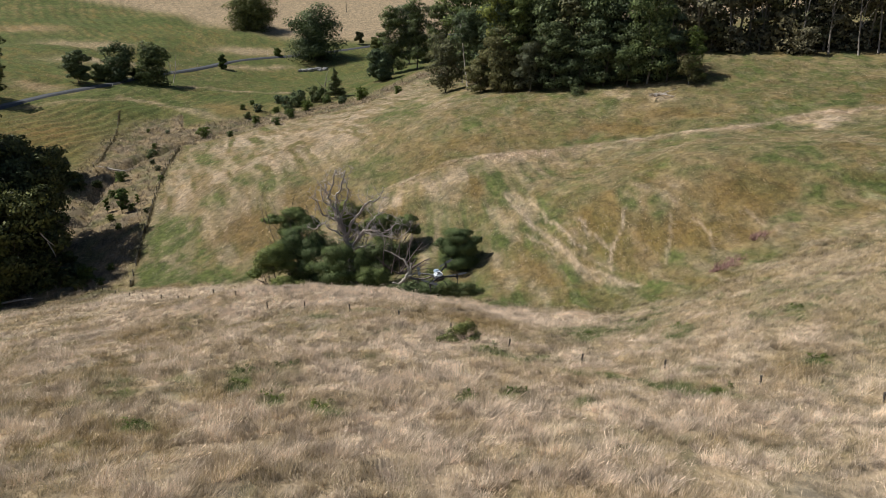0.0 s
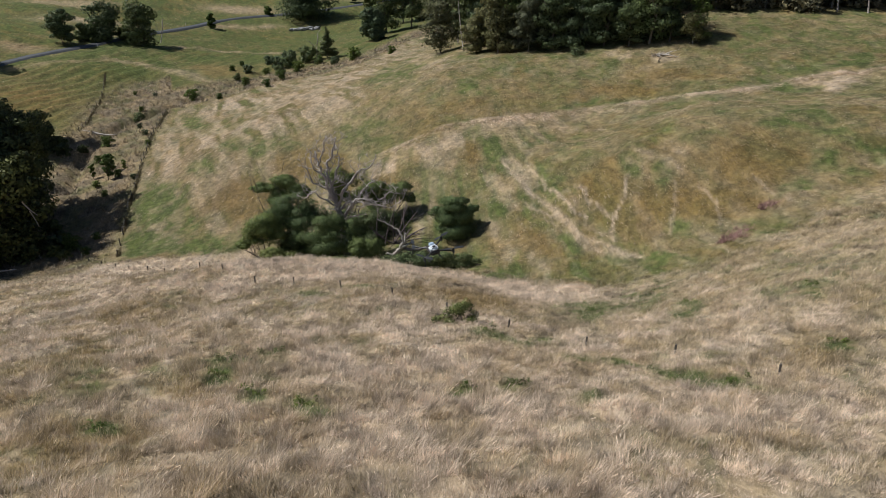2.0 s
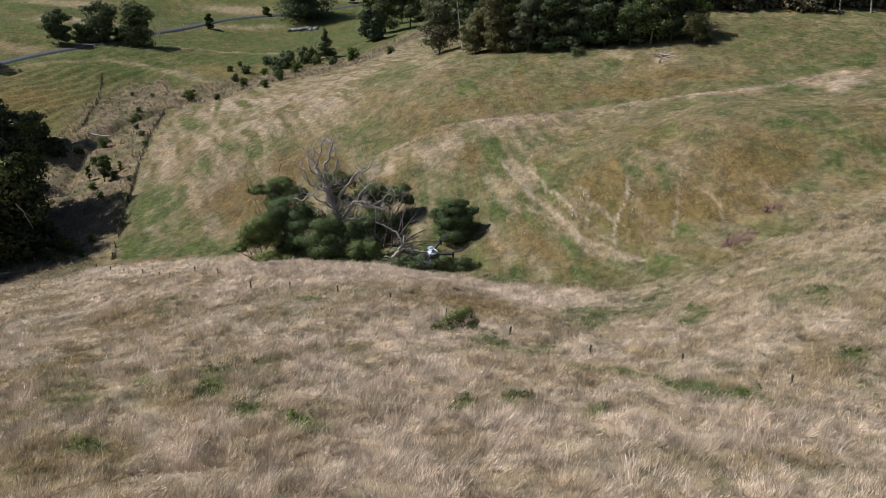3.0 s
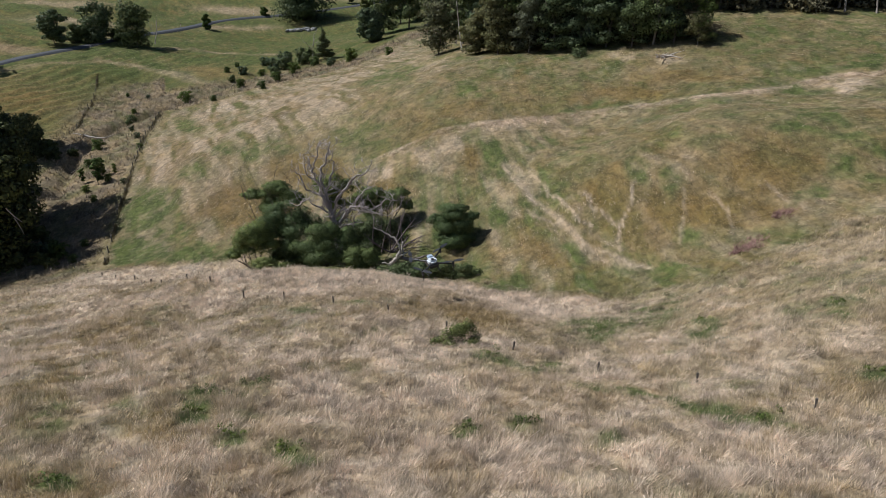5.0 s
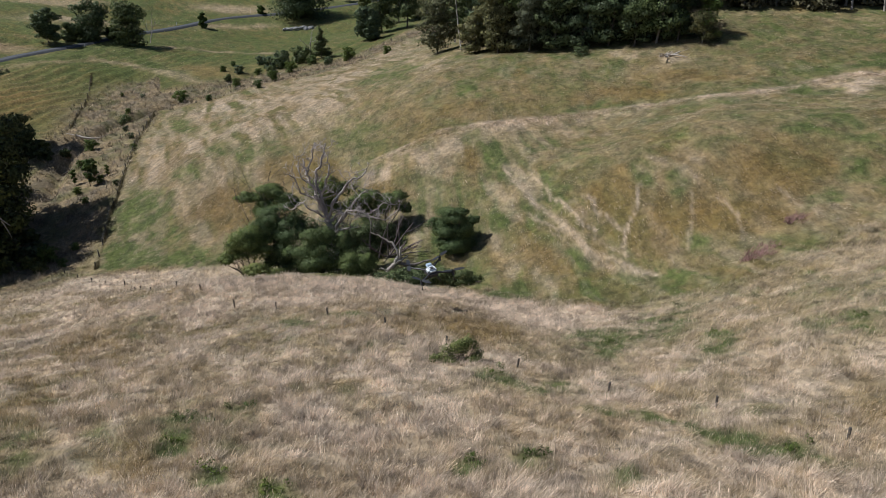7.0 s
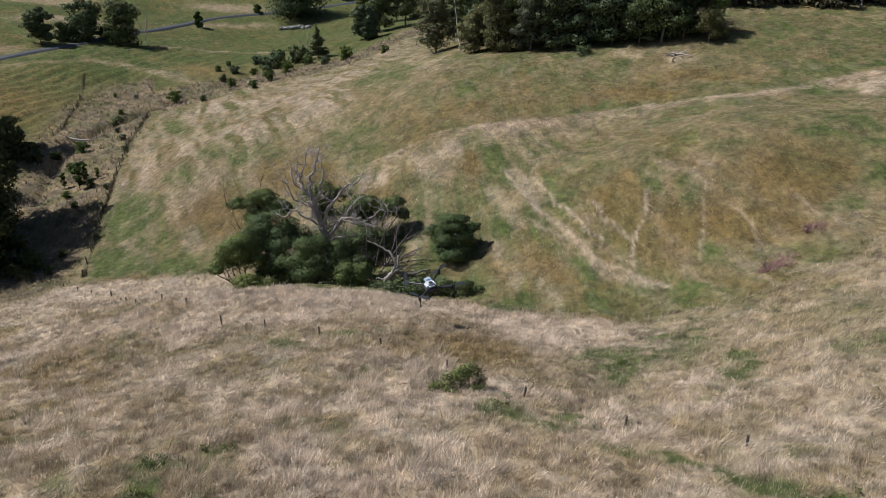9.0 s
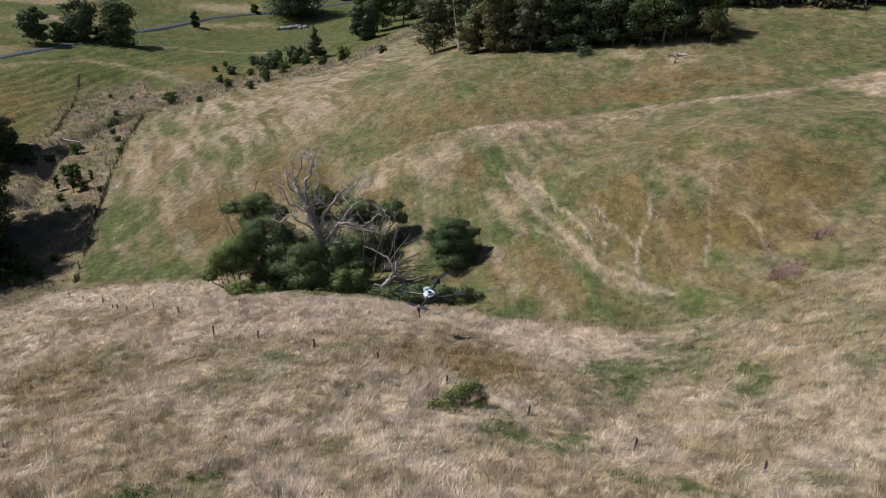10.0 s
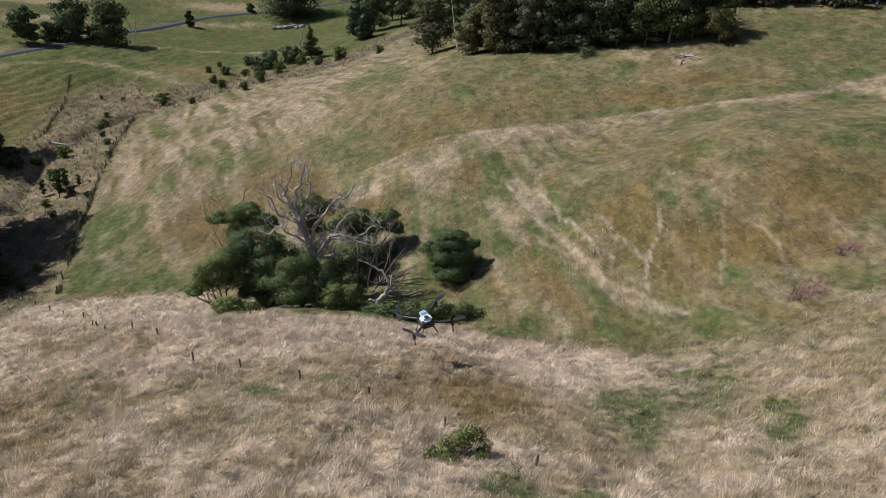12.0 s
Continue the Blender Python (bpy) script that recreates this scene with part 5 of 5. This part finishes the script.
bare_limbs("dead_tree", -93.5, 243, 53, [((0, 0, 0), (0.1, 0, 1), 7.5, 0.16), ((0, 0, 3), (0.7, 0, 0.8), 5, 0.10), ((0, 0, 3.5), (-0.5, 0, 0.9), 4, 0.09)], M_DEAD, "bare grey dead tree beside the road", "tree", 2)
bare_limbs("dead_tree", -38.6, 223, 54, [((0, 0, 0), (-0.05, 0, 1), 8.2, 0.17), ((0, 0, 4), (-0.8, 0, 0.7), 3.5, 0.09), ((0, 0, 4.6), (0.6, 0, 0.8), 3.2, 0.09)], M_DEAD, "bare dead tree beside a conifer", "tree", 2)


def conifer(x, y, h, w, seed, label):
    lobes = [(0.15 * math.sin(k * 2.1) * w * (1 - k / 9), 0.15 * math.cos(k * 1.7) * w * (1 - k / 9), h * (0.10 + 0.1 * k), w * 0.48 * (1.04 - k / 9), w * 0.48 * (1.04 - k / 9), h * 0.10) for k in range(9)]
    root = tagged(new("conifer"), label, "tree")
    v, f = tubes([[((0, 0, -0.3), 0.16), ((0, 0, h * 0.9), 0.04)]], 6)
    part("trunk", mesh_from("trunk", v, f, M_BARK), root)
    part("crown", leaf_mesh(leaf_cloud(seed, lobes, 3600, 0.26), M_DARK), root)
    return place(root, x, y)


conifer(-34.8, 221, 9.5, 5.4, 490, "narrow dark conifer above the creek gully")

# dark trees over the creek
# Seed 505 stands out of view and serves to shade the upper creek.
for seed, x, y, h, w, label in ((500, -66, 100, 18.5, 13, "tall dark shaggy tree over the creek"), (501, -68, 109.5, 19, 12, "dark shaggy tree over the creek"), (502, -60.5, 91.5, 17.5, 13.5, "dark spreading tree over the creek"),
                                (503, -83, 141, 8.5, 10, "dark tree over the upper creek"), (504, -71.5, 104, 22, 15, "tall dark shaggy tree over the creek"), (505, -98, 132, 20, 16, "dark tree over the upper creek"), (518, -93, 146, 8.5, 9, "low dark tree over the upper creek"),
                                (517, -65.5, 105.5, 20, 12.5, "tall dark shaggy tree over the creek"), (506, -61.5, 84.5, 11, 10, "low dark tree over the creek"), (507, -77, 121, 12, 10, "dark spreading tree over the creek"), (508, -70, 92, 19, 14, "tall dark shaggy tree over the creek")):
    place(make_tree("creek_tree", seed, h, w, 18, 12000, 0.24, M_DARK, M_BARK, 0.0, label, "tree", full=0.88), x, y)
# Trees out of view, their height set by the shadow they must throw.
for seed, x, y, h, w in ((540, -76.5, 111.5, 36, 11), (541, -74.5, 104, 36, 11), (542, -73.5, 97, 33, 10), (543, -96.5, 147, 30, 10), (544, -94, 139, 28, 10)):
    place(make_tree("creek_tree", seed, h, w, 14, 7000, 0.34, M_DARK, M_BARK, 0.55, "very tall unseen tree throwing shadow on the creek", "tree", full=0.85), x, y)
bare_limbs("dead_branch", -55.8, 90.4, 55, [((0, 0, 8.6), (0.5, -0.2, -0.5), 2.6, 0.09), ((0.9, -0.3, 7.4), (0.4, 0, -0.9), 2.4, 0.07)], M_BLEACHED, "bleached dead branch hanging on a dark tree", "branch", 0, 0.0)

# low dark growth on the shaded bank, added to deepen its black shadow
bank = make_tree("creek_shrub", 519, 2.2, 4.0, 7, 1800, 0.22, M_DARK, M_BARK, 0.0, "low dark shrub added to blacken the shaded creek bank", "shrub", "shrubs of the shaded bank")
place(bank, -59.5, 102.0)
for x, y, s in ((-56, 98.5, 0.8), (-62, 98, 1.2), (-64, 106, 1.1), (-55.5, 97, 0.9), (-58.5, 96, 1.1), (-54, 92.5, 0.8), (-51.5, 90, 0.7), (-57, 91.5, 1.0), (-76, 139, 1.1), (-79, 144, 1.2), (-78, 134, 1.1), (-73.5, 142, 0.7)):
    again(bank, x, y, rng.uniform(0, 360), s)

# shrubs and saplings in the gully
SH = "small dark green shrub in the weedy gully"
proto = make_tree("gully_shrub", 510, 2.8, 3.4, 9, 1300, 0.15, M_BUSH, M_BARK, 0.0, SH, "shrub", "shrubs of the gully")
place(proto, -62.6, 179.0, 0, 1.25)
proto2 = make_tree("gully_shrub", 511, 2.6, 3.6, 9, 1300, 0.15, M_GUM, M_BARK, 0.0, SH, "shrub", "shrubs of the gully")
place(proto2, -44.4, 211.6, 0, 1.9)
for kind, x, y, s in ((1, -70.3, 163.4, 1.0), (0, -68.9, 143.6, 0.9), (1, -40.5, 218.9, 2.0), (1, -48.0, 213, 1.6), (0, -42.9, 192.4, 1.1), (0, -44.6, 182.7, 0.8), (0, -25.6, 211.5, 1.5), (1, -47, 222, 1.5), (0, -36.5, 214, 1.1),
                     (0, -60.2, 119, 0.5), (0, -57.5, 122, 0.55), (1, -61.5, 128, 0.5), (0, -56.5, 114, 0.45), (1, -63.5, 150, 0.5), (0, -66, 133, 0.6), (0, -59, 140, 0.45), (1, -67.5, 157, 0.45), (0, -72.5, 171, 0.5), (1, -53.5, 119, 0.4), (0, -55, 176, 0.6), (0, -52, 190, 0.9), (1, -57, 200, 0.8), (0, -61, 210, 0.7),
                     (0, -52.7, 94.4, 1.0), (1, -55.1, 95.2, 1.1), (0, -49.5, 92.0, 0.5), (0, -50.5, 97.5, 0.45), (0, -14.3, 205, 0.9), (1, -31, 208, 1.0), (1, -56, 208, 1.0), (0, -50, 205, 0.8), (1, -52, 218, 1.1), (0, -60, 217, 0.6), (1, -46, 204, 1.0), (0, -41, 205, 1.2), (0, -66, 186, 0.4), (1, -74, 184, 0.4), (0, -80, 186, 0.4)):
    again(proto if kind == 0 else proto2, x, y, rng.uniform(0, 360), s)
sap = make_tree("sapling", 515, 5.0, 2.4, 7, 1500, 0.17, M_BUSH, M_BARK, 0.12, "slender leafy sapling in the weedy gully", "sapling", "saplings of the gully")
place(sap, -59.1, 121.5)
for x, y, s in ((-60.6, 126.5, 0.75), (-63.0, 124.0, 0.6), (-57.8, 125.5, 0.45)):
    again(sap, x, y, rng.uniform(0, 360), s)
grass_field("gully_weeds", "tall brown and pale weeds in the creek gully", 8, 48000, 84, 240, 6, 0.90, 0.028, 0.5,
            lambda x, y: (past_fence(x, y) < 0.5) & (past_fence(x, y) > -22) & (y > 84))

grass_field("dead_thistles", "purple-brown patch of dead thistles in the hollow", 12, 60000, 54, 72, 4, 0.70, 0.030, 0.6,
            lambda x, y: np.maximum(blob(x, y, 25.2, 57.0, 2.4, 1.9, 20), 0.8 * blob(x, y, 28.4, 59.8, 1.5, 1.1)) > 0.30 + 0.7 * fbm(x / 0.8, y / 0.8, 93), mat=M_THISTLE)


# ---- fences ----
def fence(label, points, spacing, height, wires, seed, post_r=0.07, growth=0.0):
    rng = random.Random(seed)
    root = tagged(new("fence"), label, "fence")
    line = spline(points, 0.5)
    feet, run, last = [], 0.0, None
    for p in line:
        run += (p - last).length if last is not None else spacing
        last = p
        if run >= spacing:
            run = 0.0
            feet.append((p.x, p.y, ground_z(p.x, p.y)))
    v, f = tubes([[((0, 0, -0.4), post_r * 1.05), ((0, 0, height * 0.6), post_r), ((0, 0, height), post_r * 0.92)]], 6)
    me = mesh_from("post", v, f, M_POST)
    for x, y, z in feet:
        ob = part("post", me, root)
        ob.location = (x, y, z)
        ob.rotation_euler = (rng.uniform(-0.09, 0.09), rng.uniform(-0.09, 0.09), rng.uniform(0, 6))
        ob.scale = (1, 1, rng.uniform(0.8, 1.15))
    for w in wires:
        path = [((x, y, z + w), 0.008) for x, y, z in feet]
        v, f = tubes([path], 3)
        part("wire", mesh_from("wire", v, f, M_POST), root)
    if growth:
        rs = np.random.RandomState(seed)
        n = len(line) * 45
        pick = rs.randint(0, len(line), n)
        P = np.array([(p.x, p.y) for p in line])[pick] + rs.normal(0, 0.10, (n, 2))
        h = growth * rs.uniform(0.2, 1.1, n) * (0.1 + 1.2 * step(0.35, 0.75, vnoise(P[:, 0] / 2.5, P[:, 1] / 2.5, 5)))
        z = land(P[:, 0], P[:, 1]) + relief(P[:, 0], P[:, 1])
        t = rs.uniform(0, 6.28, n)
        wd = 0.035
        tip = P + rs.normal(0, 0.16, (n, 2))
        vv = np.stack([np.c_[P[:, 0] - np.cos(t) * wd, P[:, 1] - np.sin(t) * wd, z], np.c_[P[:, 0] + np.cos(t) * wd, P[:, 1] + np.sin(t) * wd, z], np.c_[tip, z + h]], 1).reshape(-1, 3)
        # low tone puts the shadow along the fence into the colour of the weeds
        col = np.repeat(np.stack([rs.uniform(0.1, 0.6, n), np.full(n, 0.8), rs.uniform(0, 0.10, n), rs.uniform(-0.35, 0.10, n)], 1), 3, axis=0)
        part("overgrowth", mesh_from("overgrowth", vv, np.arange(3 * n).reshape(-1, 3), M_BLADE, col, facing=np.tile((0.0, 0.0, 1.0), (3 * n, 1))), root, "weeds grown through the fence, darkened for shadow")
    return root


fence("overgrown post and wire fence along the gully", FENCE_LINE, 4.0, 1.15, (0.4, 0.75, 1.05), 61, 0.08, 0.60)
fence("post and wire fence climbing the green paddock", PADDOCK_LINE, 5.0, 1.15, (0.4, 0.75, 1.05), 62, 0.08, 0.55)
fence("short weathered fence posts standing in dry grass", [(-47.5, 88.6), (-43.2, 84.4), (-36.6, 78), (-33.1, 75), (-26.7, 65.2), (-24.3, 63.2), (-20.6, 59.6), (-17.6, 56.6)], 4.3, 0.52, (), 63, 0.065)
fence("sunken grey fence posts along a weedy line", [(-15, 53), (-8.5, 47.8), (-2.8, 43.9), (3.5, 38.2), (9.2, 33.4), (12.3, 31.0), (14.7, 27.8), (17.4, 25.6), (22, 20)], 4.6, 0.60, (), 64, 0.055)

# ---- timber and stones lying about ----
bare_limbs("log_heap", 31.9, 108.6, 56, [((0, 0, 0.2), (1, 0.1, 0.1), 2.6, 0.16), ((0.3, -0.6, 0.15), (-0.6, -0.3, 0.25), 2.2, 0.13), ((0.5, 0, 0.4), (0.8, -0.6, 0.05), 2.6, 0.11), ((-0.6, 0.3, 0.2), (0.9, 0.3, 0.3), 2.0, 0.12)], M_BLEACHED, "heap of pale dead branches in the meadow", "log heap", 1, 0.0)
bare_limbs("fallen_log", -74.0, 153.6, 57, [((-1.8, -1.5, 0.9), (1, -0.2, 0.0), 5.0, 0.30), ((-2.5, -1.2, 1.0), (-1, 0.3, 0.15), 1.8, 0.12)], M_BLEACHED, "bleached fallen log across the creek bank", "log", 1, 0.0)
bare_limbs("fallen_log", -58.6, 84.6, 58, [((-2.2, -1.5, 0.3), (0.9, 0.5, 0.02), 6.4, 0.20)], M_BLEACHED, "pale fallen log lying near the creek", "log", 0, 0.0)
bare_limbs("fallen_log", -68.0, 131.0, 59, [((-0.8, 0, 0.2), (0.8, 0.6, 0.1), 2.4, 0.14)], M_BARK, "short dark fallen log in the gully", "log", 0, 0.0)


def stone(x, y, size, seed, mat):
    bm = bmesh.new()
    bmesh.ops.create_icosphere(bm, subdivisions=2, radius=1.0)
    off = Vector((seed * 3.1, seed * 1.7, 0))
    for v in bm.verts:
        v.co *= 0.75 + 0.55 * noise.noise(v.co * 1.1 + off)
        v.co = Vector((v.co.x * size * 1.3, v.co.y * size, v.co.z * size * 0.75))
    me = bpy.data.meshes.new("boulder")
    bm.to_mesh(me)
    bm.free()
    me.materials.append(mat)
    ob = tagged(new("boulder", me), "grey weathered boulder in a paddock heap", "boulder", "heap of boulders")
    ob.location = (x, y, ground_z(x, y) + size * 0.3)
    ob.rotation_euler = (0, 0, seed)


M_STONE = rough_material("grey_stone", (0.34, 0.33, 0.32), (0.18, 0.18, 0.18), 1.5, 0.5)
for k in range(13):
    stone(-61 + 0.85 * k + rng.uniform(-0.4, 0.4), 297.5 + rng.uniform(-1.5, 1.5), rng.uniform(0.8, 1.4), k + 1, M_STONE)

# ---- roadside markers and the power pole ----
M_WHITE = rough_material("white_paint", (0.80, 0.80, 0.78), (0.70, 0.70, 0.68), 4.0, 0.05, rough=0.5)
for x, y in ((-106.0, 224.5), (-79.5, 318.5), (-98.5, 283)):
    root = tagged(new("guide_post"), "white roadside guide post", "guide post", "guide posts of the road")
    v, f = tubes([[((0, 0, -0.3), 0.07), ((0, 0, 1.0), 0.07)]], 6)
    part("post", mesh_from("post", v, f, M_WHITE), root)
    v, f = tubes([[((0, 0, 0.72), 0.085), ((0, 0, 0.86), 0.085)]], 6)
    part("band", mesh_from("band", v, f, rough_material("red_reflector", (0.45, 0.03, 0.02), (0.35, 0.03, 0.02), 5, 0.0, rough=0.3)), root, "red reflector band")
    place(root, x, y)
root = tagged(new("power_pole"), "tall dark timber power pole on the hillside", "power pole")
v, f = tubes([[((0, 0, -1), 0.20), ((0, 0, 12.5), 0.13)]], 8)
part("pole", mesh_from("pole", v, f[:, :4], M_POST), root)
v, f = tubes([[((-1.2, 0, 11.8), 0.07), ((1.2, 0, 11.8), 0.07)]], 4)
part("crossarm", mesh_from("crossarm", v, f, M_POST), root)
place(root, -59.5, 433)


# ---- the crop-spraying drone ----
M_CARBON = rough_material("black_carbon", (0.020, 0.020, 0.022), (0.035, 0.035, 0.038), 8.0, 0.05, rough=0.4)
M_TANK = rough_material("white_plastic", (0.72, 0.76, 0.80), (0.66, 0.70, 0.75), 3.0, 0.03, rough=0.35)
M_BLUE = rough_material("pale_blue_plastic", (0.40, 0.50, 0.62), (0.36, 0.46, 0.58), 3.0, 0.03, rough=0.4)


def rounded_box(name, size, mat, bevel=0.05, taper=1.0):
    bm = bmesh.new()
    bmesh.ops.create_cube(bm, size=1.0)
    for v in bm.verts:
        s = taper if v.co.z < 0 else 1.0
        v.co = Vector((v.co.x * size[0] * s, v.co.y * size[1] * s, v.co.z * size[2]))
    bmesh.ops.bevel(bm, geom=bm.edges[:], offset=bevel, segments=3, affect="EDGES")
    me = bpy.data.meshes.new(name)
    bm.to_mesh(me)
    bm.free()
    me.materials.append(mat)
    return me


def build_drone(m):
    root = tagged(new("spraying_drone"), "black four-armed spraying drone with white tank hovering", "drone")
    body = part("body", rounded_box("body", (0.62, 0.85, 0.30), M_CARBON, 0.08), root)
    body.location = (0, 0, 0.02)
    tank = part("tank", rounded_box("tank", (0.58, 0.62, 0.44), M_TANK, 0.12, 0.82), root, "white spray tank")
    tank.location = (0, -0.04, 0.16)
    cap = part("battery", rounded_box("battery", (0.34, 0.30, 0.20), M_BLUE, 0.05), root, "pale blue battery pack")
    cap.location = (0, 0.22, 0.36)
    cover_ = part("lid", rounded_box("lid", (0.20, 0.20, 0.05), M_CARBON, 0.02), tank, "black tank lid")
    cover_.location = (0, -0.12, 0.24)
    for k, (sx, sy) in enumerate(((1, 1), (-1, 1), (-1, -1), (1, -1))):
        tip = Vector((sx * 0.98, sy * 0.92, 0.16))
        v, f = tubes([[((sx * 0.24, sy * 0.30, 0.10), 0.060), (tip, 0.048)]], 8)
        part("arm", mesh_from("arm", v, f[:, :4], M_CARBON, smooth=True), root)
        v, f = tubes([[(tip - Vector((0, 0, 0.16)), 0.07), (tip + Vector((0, 0, 0.10)), 0.085), (tip + Vector((0, 0, 0.15)), 0.05)]], 10)
        mot = part("motor", mesh_from("motor", v, f[:, :4], M_CARBON, smooth=True), root)
        a = radians(25 + 47 * k)
        bm = bmesh.new()
        for s in (1, -1):
            rows = []
            for q in range(7):
                u = q / 6
                w = 0.045 + 0.065 * math.sin(math.pi * min(1, u * 0.85 + 0.12))
                c, pitch = 0.06 + u * 0.60, 0.25 * (1 - u)
                rows.append([bm.verts.new((s * c, e * w, 0.006 * t + e * w * pitch * s)) for e, t in ((-1, 1), (1, 1), (1, -1), (-1, -1))])
            for r1, r2 in zip(rows, rows[1:]):
                for i in range(4):
                    bm.faces.new((r1[i], r1[(i + 1) % 4], r2[(i + 1) % 4], r2[i]))
            bm.faces.new(rows[0])
            bm.faces.new(rows[-1])
        bmesh.ops.recalc_face_normals(bm, faces=bm.faces[:])
        me = bpy.data.meshes.new("propeller")
        bm.to_mesh(me)
        bm.free()
        me.materials.append(M_CARBON)
        pr = part("propeller", me, mot)
        pr.location = tip + Vector((0, 0, 0.17))
        pr.rotation_euler = (0, 0, a)
        if sy < 0:
            v, f = tubes([[(tip - Vector((0, 0, 0.14)), 0.022), (tip - Vector((0, 0, 0.42)), 0.022), (tip - Vector((0, 0, 0.50)), 0.05)]], 6)
            part("nozzle", mesh_from("nozzle", v, f, M_CARBON), root, "spray nozzle below the motor")
    for sx in (1, -1):
        v, f = tubes([[((sx * 0.22, 0.28, -0.05), 0.022), ((sx * 0.42, 0.34, -0.55), 0.022), ((sx * 0.42, -0.34, -0.55), 0.022), ((sx * 0.22, -0.28, -0.05), 0.022)]], 6)
        part("landing_skid", mesh_from("landing_skid", v, f, M_CARBON, smooth=True), root)
    root.matrix_world = m


build_drone(pose(-0.6, 50.8, 10.75, 6, -8, 24) @ Matrix.Scale(1.2, 4))
